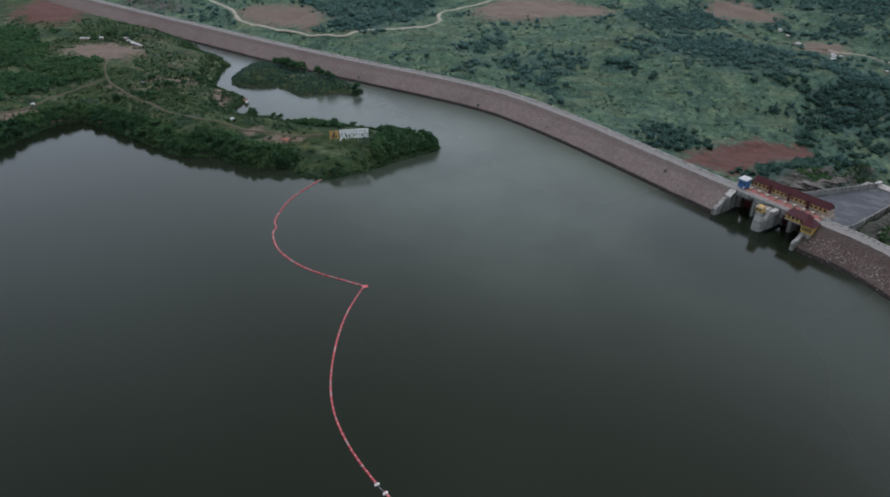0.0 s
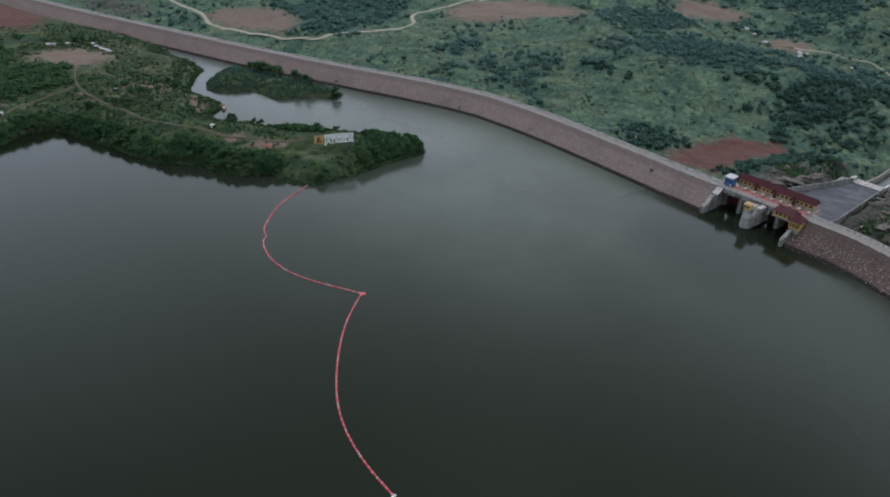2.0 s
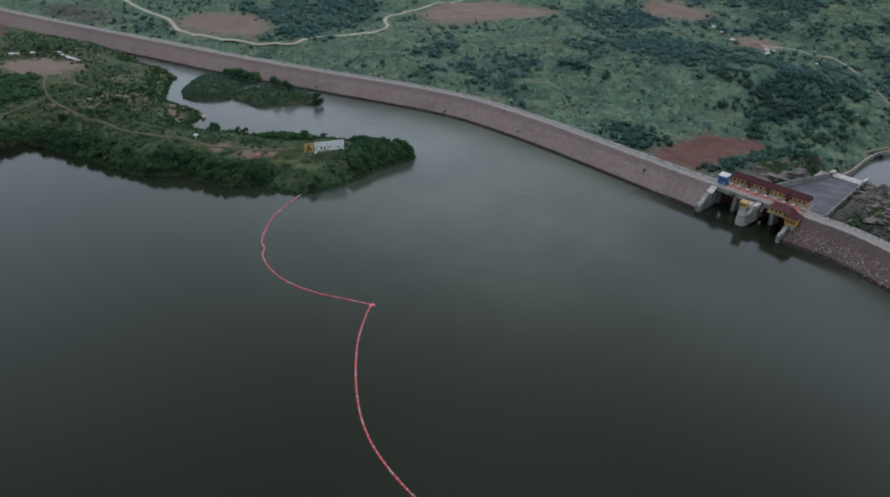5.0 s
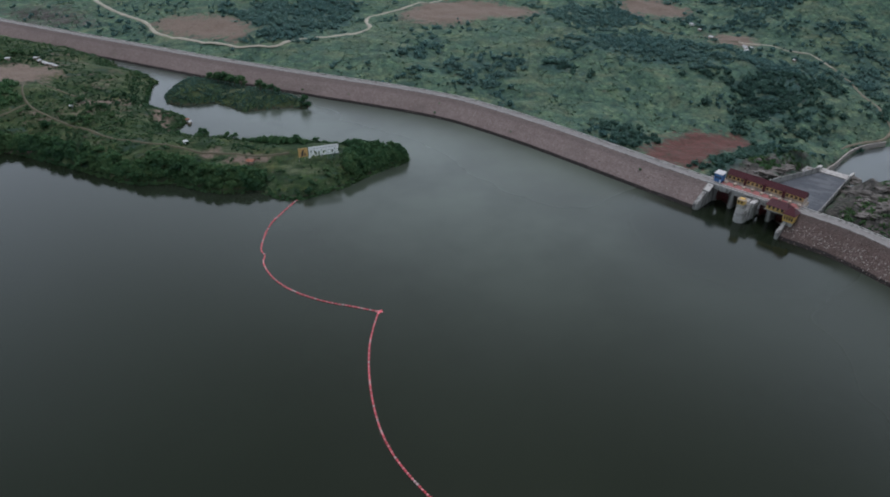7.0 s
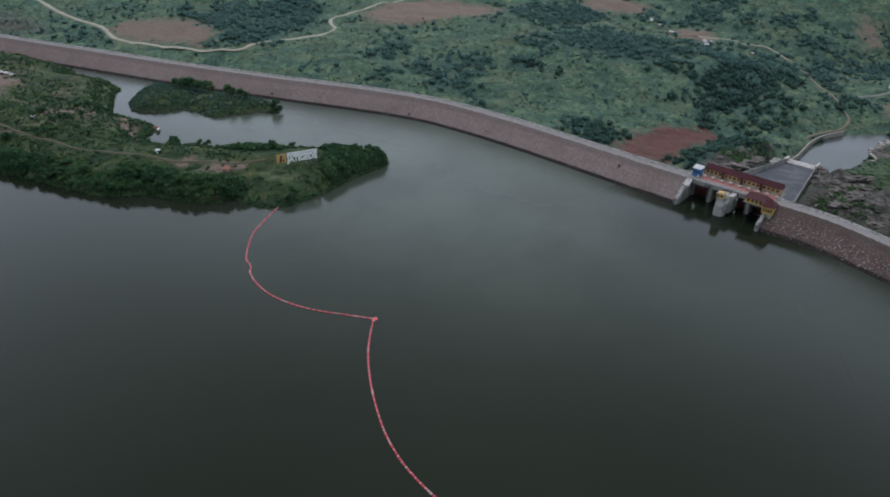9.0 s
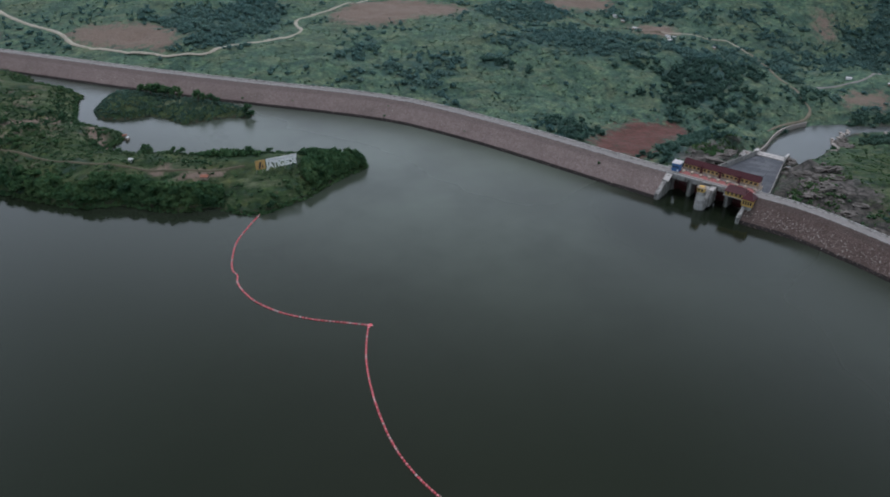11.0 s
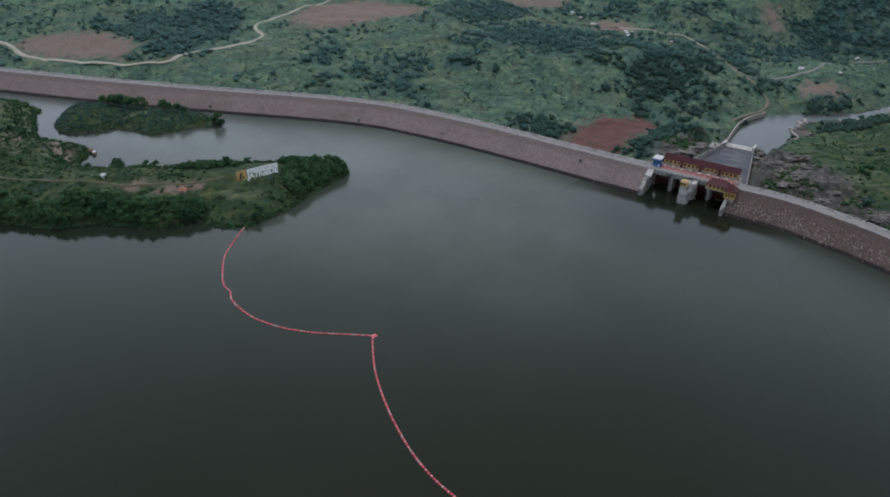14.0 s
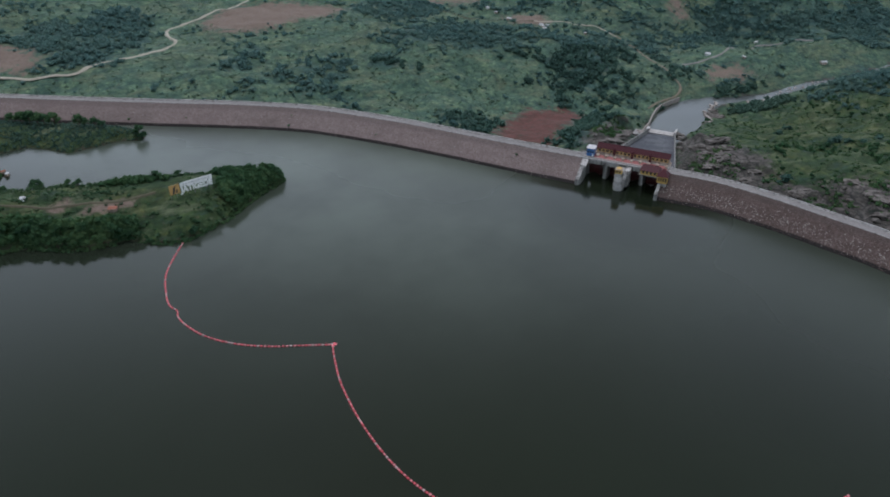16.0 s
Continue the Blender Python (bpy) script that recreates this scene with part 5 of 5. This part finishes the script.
# the chute
chute = thing("spillway_chute", SPILL, "grey concrete spillway chute running down to the river", "chute", kind="structure")
rows = []
for k in range(23):
    d = 44 + 212 * k / 22
    z = CHUTE_TOP[1] + (CHUTE_END[1] - CHUTE_TOP[1]) * k / 22
    lo, hi = chute_sides(d)
    rows.append((d, z, float(lo), float(hi)))
for k, (d, z, lo, hi) in enumerate(rows[:-1]):
    d2, z2, lo2, hi2 = rows[k + 1]
    for q in range(4):
        f0, f1 = q / 4, (q + 1) / 4
        slab = bmesh.new()
        v = [slab.verts.new(c) for c in ((lo + (hi - lo) * f0 + 0.06, d + 0.06, z), (lo + (hi - lo) * f1 - 0.06, d + 0.06, z),
                                         (lo2 + (hi2 - lo2) * f1 - 0.06, d2 - 0.06, z2), (lo2 + (hi2 - lo2) * f0 + 0.06, d2 - 0.06, z2))]
        low = [slab.verts.new(c.co - Vector((0, 0, 1.0))) for c in v]
        slab.faces.new(v)
        for e in range(4):
            slab.faces.new((v[e], low[e], low[(e + 1) % 4], v[(e + 1) % 4]))
        bmesh.ops.recalc_face_normals(slab, faces=slab.faces)
        part("floor_slab", slab, CHUTE, chute)
for side in (0, 1):
    for k, row in enumerate(rows[:-1]):
        nxt = rows[k + 1]
        s, s2 = row[2 + side], nxt[2 + side]
        out = -0.8 if side == 0 else 0.8
        wall = bmesh.new()
        ends = []
        for ss, dd, zz in ((s, row[0] + 0.1, row[1]), (s2, nxt[0] - 0.1, nxt[1])):
            ends.append([wall.verts.new(c) for c in ((ss, dd, zz - 3), (ss, dd, zz + 5.5), (ss + out, dd, zz + 5.5), (ss + out, dd, zz - 3))])
        wall.faces.new(ends[0])
        wall.faces.new(ends[1][::-1])
        for e in range(4):
            wall.faces.new((ends[0][e], ends[0][(e + 1) % 4], ends[1][(e + 1) % 4], ends[1][e]))
        bmesh.ops.recalc_face_normals(wall, faces=wall.faces)
        part("wall_panel", wall, CONCRETE, chute, "stained concrete chute wall")
        if k % 2 == 0:
            part("counterfort", block(min(s, s + 2 * out), max(s, s + 2 * out), row[0] - 0.3, row[0] + 0.5, row[1] - 2, row[1] + 6.0, bevel=0.06), CONCRETE, chute)
LIP_L, LIP_R = 10.7, 39.8
part("flip_lip", prism(bmesh.new(), [(254, -42.5), (254, -39.3), (258, -38.5), (263, -38.1), (263, -46.5)], LIP_L, LIP_R, "x"), PARAPET, chute, "white concrete lip at the chute's end")
part("lip_pier", block(LIP_L - 3.6, LIP_L, 253, 262, -48.5, -35.0, bevel=0.2), PARAPET, chute)
part("lip_pier", block(LIP_R, LIP_R + 2.4, 252, 264, -48.5, -34.0, bevel=0.2), PARAPET, chute)
part("end_wall", block(LIP_L - 3.4, LIP_R + 2.4, 254.5, 262.5, -92, -42.6), CONCRETE, chute)

part("end_abutment", block(-9, LIP_L - 3.7, 257.5, 275, -92, -45.5, bevel=0.3), CONCRETE, chute, "stained concrete abutment below the chute")

# river wall below the chute
wall_line = [tuple(q) for q in catmull([(486, 712), (508, 730), (531, 744), (552, 760), (570, 774), (590, 787), (612, 796), (630, 800), (648, 803)], 6.0)]
sweep(wall_line, [(-0.8, -93), (-0.8, -81), (0.8, -81), (0.8, -93)], PALE_STONE, "retaining_wall", label="pale concrete river retaining wall")
tagged(bpy.data.objects["retaining_wall"], category="wall", kind="structure")


def ground_at(x, y):
    return float(land(np.array([x]), np.array([y]))[0])


def boulder(x, y, size, seed, mat=ROCK, label="angular grey boulder on the bank", z=None):
    r = random.Random(seed)
    bm = bmesh.new()
    bmesh.ops.create_icosphere(bm, subdivisions=2, radius=size)
    for v in bm.verts:
        n = noise.noise(v.co / size * 1.3 + Vector((seed * 3.1, 0, 0)))
        v.co *= 0.85 + 0.5 * n
        v.co.z *= 0.62
    ob = part("boulder", bm, mat, label=label)
    h = float(land(np.array([x]), np.array([y]))[0]) if z is None else z
    ob.matrix_basis = pose(x, y, h + size * 0.12, 0, 0, r.random() * 360)
    return tagged(ob, category="rock", group="boulders")


for k in range(90):
    ring = ROCKS[0] if k < 70 else ROCKS[1]
    while True:
        x, y = 300 + rng.random() * 190, 250 + rng.random() * 460
        if patch(np.array([x]), np.array([y]), ring, 4)[0] > 0.6 and free_ground(np.array([x]), np.array([y]))[0]:
            break
    boulder(x, y, 1.6 + 2.6 * rng.random() ** 2, k)


def outcrop(x, y, size, seed):
    """A ledge of bare rock: a flat-faced slab, tilted and broken."""
    r = random.Random(seed)
    bm = bmesh.new()
    bmesh.ops.create_icosphere(bm, subdivisions=3, radius=1.0)
    for v in bm.verts:
        n = noise.cell(v.co * 2.1 + Vector((seed * 1.7, 0, 0))) * 0.35 + noise.noise(v.co * 2.6 + Vector((0, seed * 2.3, 0))) * 0.3
        v.co *= 0.85 + n
        v.co.x *= 1.7
        v.co.z = v.co.z * 0.42
    for v in bm.verts:
        v.co *= size
    ob = part("rock_outcrop", bm, ROCK, label="broken grey rock ledge jutting from the slope")
    ob.matrix_basis = pose(x, y, ground_at(x, y) + 0.05 * size, r.uniform(-14, 14), r.uniform(-10, 10), r.uniform(-50, -10))
    return tagged(ob, category="rock", group="rock outcrops")


placed = 0
while placed < 34:
    x, y = 318 + rng.random() * 170, 255 + rng.random() * 320
    if patch(np.array([x]), np.array([y]), ROCKS[0], 4)[0] > 0.75 and free_ground(np.array([x]), np.array([y]))[0] and float(dam_side(np.array([x]), np.array([y]))[0]) > 18:
        outcrop(x, y, 4.0 + 4.5 * rng.random(), 200 + placed)
        placed += 1
for k, (x, y) in enumerate([(619, 717), (626, 724), (637, 739), (643, 744), (648, 752), (672, 760), (662, 754), (684, 764), (780, 738), (800, 742), (840, 738), (760, 740), (735, 748)]):
    boulder(x, y, 3.0 + 2.0 * rng.random(), 80 + k, PALE_STONE, "pale boulder at the river's edge", -88.0)

for k in range(26):
    f = rng.random()
    boulder(770 + 150 * f, 752 + 9 * f + 10 * (rng.random() - 0.5), 1.0 + 1.3 * rng.random(), 400 + k, PALE_STONE, "pale wet stone standing in the shallow rapids", -88.2)

# the broken bank where the river narrows: a brown bluff, pale slabs fallen from it, and dark trees behind
for k, (x, y, size) in enumerate([(644, 736, 6.5), (655, 742, 5.5), (651, 728, 6.0), (664, 749, 4.0)]):
    outcrop(x, y, size, 500 + k)
for x, y, w, l, turn, tilt in ((634, 731, 7, 10, 35, 28), (629, 724, 5, 7, 60, 12), (676, 764, 4, 9, 15, 8), (690, 769, 4, 7, -10, 14)):
    slab = part("slab", block(-w / 2, w / 2, -l / 2, l / 2, -0.8, 0.8, bevel=0.2), PALE_STONE, label="pale broken concrete slab on the riverbank")
    slab.matrix_basis = pose(x, y, max(ground_at(x, y), -88.0) + 0.9, tilt, 0, turn)
    tagged(slab, category="slab", group="riverbank slabs")
q = np.concatenate([np.array([(x0, y0)]) + rng.normal(0, 1, (n, 2)) * (sx, sy) for x0, y0, sx, sy, n in ((712, 738, 14, 5, 90), (742, 727, 16, 6, 110), (775, 722, 12, 6, 70), (728, 792, 9, 4, 40), (770, 783, 14, 4, 60))])
plant_stuff("riverside_grove", q, 1.6 + 2.4 * rng.random(len(q)), LEAF_GROVE, "dark trees crowding the narrow river's banks", 28)

# jagged rocks at the end of the chute's wall, and on the slope beside it
for k, (s0, d0, size) in enumerate([(47, 258, 4.0), (48, 246, 3.2), (51, 250, 4.6), (50, 234, 3.0), (53, 222, 3.6), (55, 206, 3.2), (58, 190, 3.8)]):
    at = SPILL @ Vector((s0, d0, 0))
    outcrop(at.x, at.y, size, 300 + k)
for k, (s0, d0, z0, size) in enumerate([(45.5, 258, -40, 6.5), (50, 254, -41, 6.0), (48.5, 245, -38, 4.5), (55, 257, -46, 7.0)]):
    at = SPILL @ Vector((s0, d0, 0))
    boulder(at.x, at.y, size, 320 + k, ROCK, "dark jagged rock beside the chute's end", z0)

for k, (s0, d0, size) in enumerate([(2, 262, 2.6), (4.5, 266, 2.2), (-1, 264, 2.4), (1, 269, 2.0), (5, 260.5, 1.8), (-4, 268, 2.2)]):
    at = SPILL @ Vector((s0, d0, 0))
    boulder(at.x, at.y, size, 360 + k, PALE_STONE, "pale broken stone beside the chute's lip", -45.0)
for k, (s0, d0, size) in enumerate([(-8, 118, 6.5), (-10, 138, 8.5), (-8, 158, 8.0), (-13, 150, 7.5), (-5, 178, 6.5), (-4, 198, 5.0)]):
    at = SPILL @ Vector((s0, d0, 0))
    outcrop(at.x, at.y, size, 340 + k)

# ---------------------------------------------------------------- the sign


SIGN_A, SIGN_B = Vector((-107.0, 622.5)), Vector((-71.5, 629.5))
run = (SIGN_B - SIGN_A).normalized()
sign_m = Matrix(((run.x, -run.y, 0, SIGN_A.x), (run.y, run.x, 0, SIGN_A.y), (0, 0, 1, min(ground_at(-107, 622), ground_at(-71, 629), ground_at(-90, 625))), (0, 0, 0, 1)))
SIGN_BASE, SIGN_TOP = 19.5, 29.0
sign_m[2][3] = SIGN_BASE
sign = thing("letter_sign", sign_m, "huge white letter sign on a steel frame on the hilltop", "sign")
length = (SIGN_B - SIGN_A).length
for k in range(8):
    s = 0.6 + (length - 1.2) * k / 7
    part("post", block(s - 0.15, s + 0.15, 0.5, 0.8, -4.5, 9.2, bevel=0.02), STEEL, sign, "steel post")
for z in (1.4, 4.6, 6.4, 9.0):
    part("rail", block(0.2, length, 0.35, 0.5, z - 0.1, z + 0.1), STEEL, sign)
part("board", block(9.2, length, 0.0, 0.3, 6.0, 9.4, bevel=0.04), WHITE, sign, "white board along the top")
for k in range(9):     # small lettering on the board that cannot be read
    part("lettering_bar", block(11.0 + 2.6 * k, 12.9 + 2.6 * k, -0.03, 0.0, 7.3, 7.9), GREY_ROOF, sign)
word = bpy.data.curves.new("letters", "FONT")
word.body, word.size, word.extrude, word.align_x = "JATIGEDE", 6.4, 0.25, "LEFT"
word.offset = 0.27
letters = new("letters", word)
bpy.context.view_layer.update()
solid = bpy.data.meshes.new_from_object(letters)
bpy.data.objects.remove(letters)
wide = max(v.co.x for v in solid.vertices)
tall = max(v.co.y for v in solid.vertices)
for v in solid.vertices:
    v.co = Vector((9.4 + v.co.x / wide * (length - 9.6), 0.15 - v.co.z, 0.9 + v.co.y / tall * 5.2))
solid.materials.clear()
solid.materials.append(WHITE)
ob = new("letters", solid)
ob.parent = sign
tagged(ob, "tall white raised letters")
emblem = part("emblem_panel", block(0.0, 8.4, 0.0, 0.3, 1.2, 9.2, bevel=0.05), ORANGE, sign, "orange emblem panel with dark shapes")
part("emblem_shape", prism(bmesh.new(), [(2.2, 1.8), (4.0, 1.8), (4.6, 5.0), (5.4, 8.2), (3.4, 7.4), (2.6, 4.6)], -0.05, 0.0, "y"), DARK, emblem)
part("emblem_shape", prism(bmesh.new(), [(5.0, 2.2), (6.6, 2.2), (6.2, 5.2), (5.2, 4.4)], -0.05, 0.0, "y"), DARK, emblem)

# ---------------------------------------------------------------- the floating boom

BOOM_FAR = [(-108, 582), (-119, 562), (-130, 538), (-134.5, 513), (-135, 498), (-132, 489), (-132.5, 480), (-129, 467), (-121, 451), (-107, 435), (-89, 422), (-72, 413.5), (-55, 405)]
BOOM_NEAR = [(-55, 405), (-59.5, 389), (-63.5, 370), (-65.5, 347), (-65.5, 324), (-63.5, 302), (-59, 283), (-52, 266), (-43, 250), (-33, 235.5)]
BOOM_NEXT = [(-28, 229.5), (-18, 219), (-2, 206), (18, 194), (46, 184), (80, 178), (120, 176)]


def float_mesh(name, mat):
    """A cylindrical foam float with rounded ends, lying along x."""
    bm = bmesh.new()
    n, ring = 10, []
    for x, r in ((-0.68, 0.18), (-0.61, 0.48), (-0.45, 0.6), (0.45, 0.6), (0.61, 0.48), (0.68, 0.18)):
        ring.append([bm.verts.new((x, r * math.cos(2 * math.pi * k / n), r * math.sin(2 * math.pi * k / n))) for k in range(n)])
    for a, b in zip(ring, ring[1:]):
        for k in range(n):
            bm.faces.new((a[k], a[(k + 1) % n], b[(k + 1) % n], b[k]))
    bm.faces.new(ring[0][::-1])
    bm.faces.new(ring[-1])
    me = bpy.data.meshes.new(name)
    bm.to_mesh(me)
    bm.free()
    me.materials.append(mat)
    return me


PINK_FLOAT = float_mesh("float", FLOAT_PINK)
RED_FLOAT, PALE_FLOAT = float_mesh("float", FLOAT_RED), float_mesh("float", FLOAT_PALE)


def boom(points, label, first):
    line = catmull(points, 0.5)
    top = thing("log_boom", pose(0, 0, 0), label, "float boom", "booms")
    run, last, k = 0.0, None, first
    path = bmesh.new()
    prev = None
    for a, b in zip(line, line[1:]):
        step = (b - a).length
        run += step
        if last is None or run - last >= 2.0:
            last = run
            ang = math.degrees(math.atan2(b.y - a.y, b.x - a.x))
            ob = new("float", PALE_FLOAT if k % 9 == 0 or k % 23 == 4 else PINK_FLOAT if k % 2 else RED_FLOAT)
            ob.parent = top
            ob.matrix_basis = pose(a.x, a.y, 0.16 + 0.03 * rng.random(), 0, 0, ang + 6 * (rng.random() - 0.5))
            k += 1
            if prev is not None:
                tube(path, prev, (a.x, a.y, 0.12), 0.2, None, 5)
            prev = (a.x, a.y, 0.12)
    part("cable", path, CABLE_RED, top, "dark red sheathed cable")
    return top


def buoy(x, y, label):
    b = thing("buoy", pose(x, y, 0, 0, 0, 35), label, "buoy", "boom buoys")
    bm = bmesh.new()
    bmesh.ops.create_uvsphere(bm, u_segments=14, v_segments=9, radius=1.0, matrix=Matrix.LocRotScale((0, 0, 0.35), None, (1.4, 0.8, 0.65)))
    part("hull", bm, WHITE, b, "white plastic hull")
    part("band", tube(bmesh.new(), (-0.25, 0, 0.35), (0.25, 0, 0.35), 0.81, None, 14), FLOAT_PALE, b)
    part("ring", tube(bmesh.new(), (0, 0, 1.0), (0, 0, 1.35), 0.12, None, 8), STEEL, b)
    return b


boom(BOOM_FAR, "string of red floats curving out from the peninsula", 1)
boom(BOOM_NEAR, "string of red floats curving across open water", 4)
boom(BOOM_NEXT, "string of red floats beyond the white buoys", 2)
corner = thing("anchor_raft", pose(-54.2, 404.5, 0, 0, 0, 20), "small red anchor raft joining two strings of floats", "raft")
part("raft_deck", block(-1.7, 1.7, -1.3, 1.3, 0.15, 0.55, bevel=0.1), FLOAT_RED, corner)
for x in (-1.1, 1.1):
    part("raft_float", tube(bmesh.new(), (x, -1.5, 0.1), (x, 1.5, 0.1), 0.45, None, 10), FLOAT_PALE, corner)
buoy(-32.2, 234.2, "white buoy at the end of the red floats")
buoy(-27.8, 229.0, "white buoy linked by a chain")
chain = part("mooring_chain", tube(bmesh.new(), (-32.2, 234.2, 0.25), (-27.8, 229.0, 0.25), 0.14, None, 6), STEEL, label="grey steel chain between two buoys")
tagged(chain, category="chain")

# ---------------------------------------------------------------- huts, vehicles, odds and ends


def shed(x, y, w, l, h, turn, wall, roof, label, group="sheds", sink=0.3):
    b = thing("shed", pose(x, y, ground_at(x, y) - sink, 0, 0, turn), label, "shed", group)
    part("wall", block(-w / 2, w / 2, -l / 2, l / 2, 0, h), wall, b)
    part("roof", prism(bmesh.new(), [(-w / 2 - 0.5, h), (0, h + w * 0.22), (w / 2 + 0.5, h), (w / 2 + 0.5, h + 0.2), (0, h + w * 0.22 + 0.2), (-w / 2 - 0.5, h + 0.2)],
                       -l / 2 - 0.5, l / 2 + 0.5, "y"), roof, b, "sheet metal roof")
    part("door", block(-0.5, 0.5, -l / 2 - 0.06, -l / 2, 0.02, 2.1), DARK, b)
    for s in (-1, 1):
        part("window", block(s * w * 0.32 - 0.5, s * w * 0.32 + 0.5, -l / 2 - 0.05, -l / 2, 1.1, 2.2), GLASS, b)
    return b


for x, y, w, l, t in ((-483, 962, 5, 6, 80), (-477, 963, 4, 5, 80), (-461, 968, 4, 5, 85), (-430, 972, 4, 5, 60),
                      (-424, 964, 4, 5, 30), (-417, 958, 4, 5, 40), (-412, 950, 3.5, 4.5, 20), (-404, 944, 4.5, 6, 55), (-397, 936, 4, 5, 60)):
    shed(x, y, w, l, 2.9, t, CREAM if l < 7 else WHITE, GREY_ROOF, "pale walled work shed with a zinc roof by the yard", "work yard sheds")
shed(-150, 633, 5, 6, 2.6, 70, CREAM, RUST_ROOF, "small hut with a rust-red roof on the peninsula", "shore huts")
shed(-340, 786, 3, 3.5, 2.6, 20, WHITE, GREY_ROOF, "small white hut in the peninsula's scrub", "shore huts")
shed(-211, 675, 3, 3.2, 2.6, 40, WHITE, GREY_ROOF, "small white hut near the inlet's shore", "shore huts")
shed(960, 792, 7, 9, 3.6, 60, CREAM, GREY_ROOF, "pale house above the river", "valley houses")
shed(-439, 732, 3, 3.4, 2.5, 15, WHITE, GREY_ROOF, "small pale hut beside the bank track", "shore huts")
shed(562, 1140, 6, 8, 3.5, 25, CREAM, GREY_ROOF, "pale house by the ridge road", "valley houses")
shed(557, 1205, 5, 6, 3.5, 10, WHITE, GREY_ROOF, "white house on the far hillside", "valley houses")
shed(577, 1056, 5, 6, 3.2, 70, WHITE, GREY_ROOF, "white house on the far hillside", "valley houses")
for x, y, w, l, turn in ((594, 1088, 5, 6, 20), (604, 1083, 4, 5, 35), (587, 1074, 4, 5, 60), (566, 1190, 4, 6, 15), (800, 896, 6, 8, 40), (824, 842, 4, 5, 10), (655, 1042, 4, 4, 25)):
    shed(x, y, w, l, 3.2, turn, WHITE if w > 4 else CREAM, GREY_ROOF, "small pale house among the scrub of the valley", "valley houses")
shed(1000, 720, 8, 9, 4.0, 30, WHITE, GREY_ROOF, "white house on the river's near bank", "valley houses")


def bus(x, y, turn):
    b = thing("bus", pose(x, y, ground_at(x, y) + 0.4, 0, 0, turn), "white bus parked on the valley road", "bus")
    part("body", block(-5.5, 5.5, -1.25, 1.25, 0.5, 3.2, bevel=0.25), WHITE, b)
    for s in (-1, 1):
        for k in range(5):
            part("window", block(-4.6 + 1.9 * k, -3.0 + 1.9 * k, s * 1.25 - 0.03, s * 1.25 + 0.03, 1.7, 2.7), GLASS, b)
        for x0 in (-3.6, 3.4):
            part("wheel", tube(bmesh.new(), (x0, s * 0.95, 0.5), (x0, s * 1.28, 0.5), 0.5, None, 14), DARK, b)
    return b


bus(1011, 970, 10)


def raft(x, y, turn, roof, label):
    b = thing("raft_hut", pose(x, y, 0, 0, 0, turn), label, "raft", "shore rafts")
    part("deck", block(-3, 3, -2, 2, 0.05, 0.45, bevel=0.08), BARK, b)
    part("wall", block(-1.8, 1.8, -1.2, 1.2, 0.45, 2.4), CREAM, b)
    part("roof", prism(bmesh.new(), [(-1.6, 2.4), (0, 3.2), (1.6, 2.4), (1.6, 2.55), (0, 3.35), (-1.6, 2.55)], -2.3, 2.3, "x"), roof, b)
    return b


raft(-229, 791, 20, RUST_ROOF, "small raft hut with a reddish roof at the inlet")
raft(-226, 783, 70, GREY_ROOF, "small raft hut with a pale roof at the inlet")
raft(-436, 676, 50, RUST_ROOF, "small raft hut with a reddish roof by the shore")


def weed(x, y, z, size, seed):
    v, f = leafy(size, size * 1.3, 50, seed, 2, 0.3)
    ob = raw_mesh("bush", v, f, LEAF_TREE)
    ob.matrix_basis = pose(x, y, z - 0.25 * size)
    return tagged(ob, "small dark bush rooted in the dam's stone face", "bush", "dam face bushes")


for k, (x, y, g) in enumerate([(120, 711, -23.5), (50, 790, -27), (58, 783, -17), (205, 581, -17), (-40, 856, -24), (-93, 891, -27)]):
    t = DAM
    near = min(range(1, len(t) - 1), key=lambda i: math.dist(t[i], (x, y)))
    way = (Vector(t[near + 1]) - Vector(t[near - 1])).normalized()
    px, py = t[near][0] - way.y * g, t[near][1] + way.x * g
    h = CREST * (1 - (-g - CREST_WIDTH) / float(face_run(px)))
    weed(px, py, max(h, 0.1), 1.0 + 0.5 * (k % 2), 60 + k)
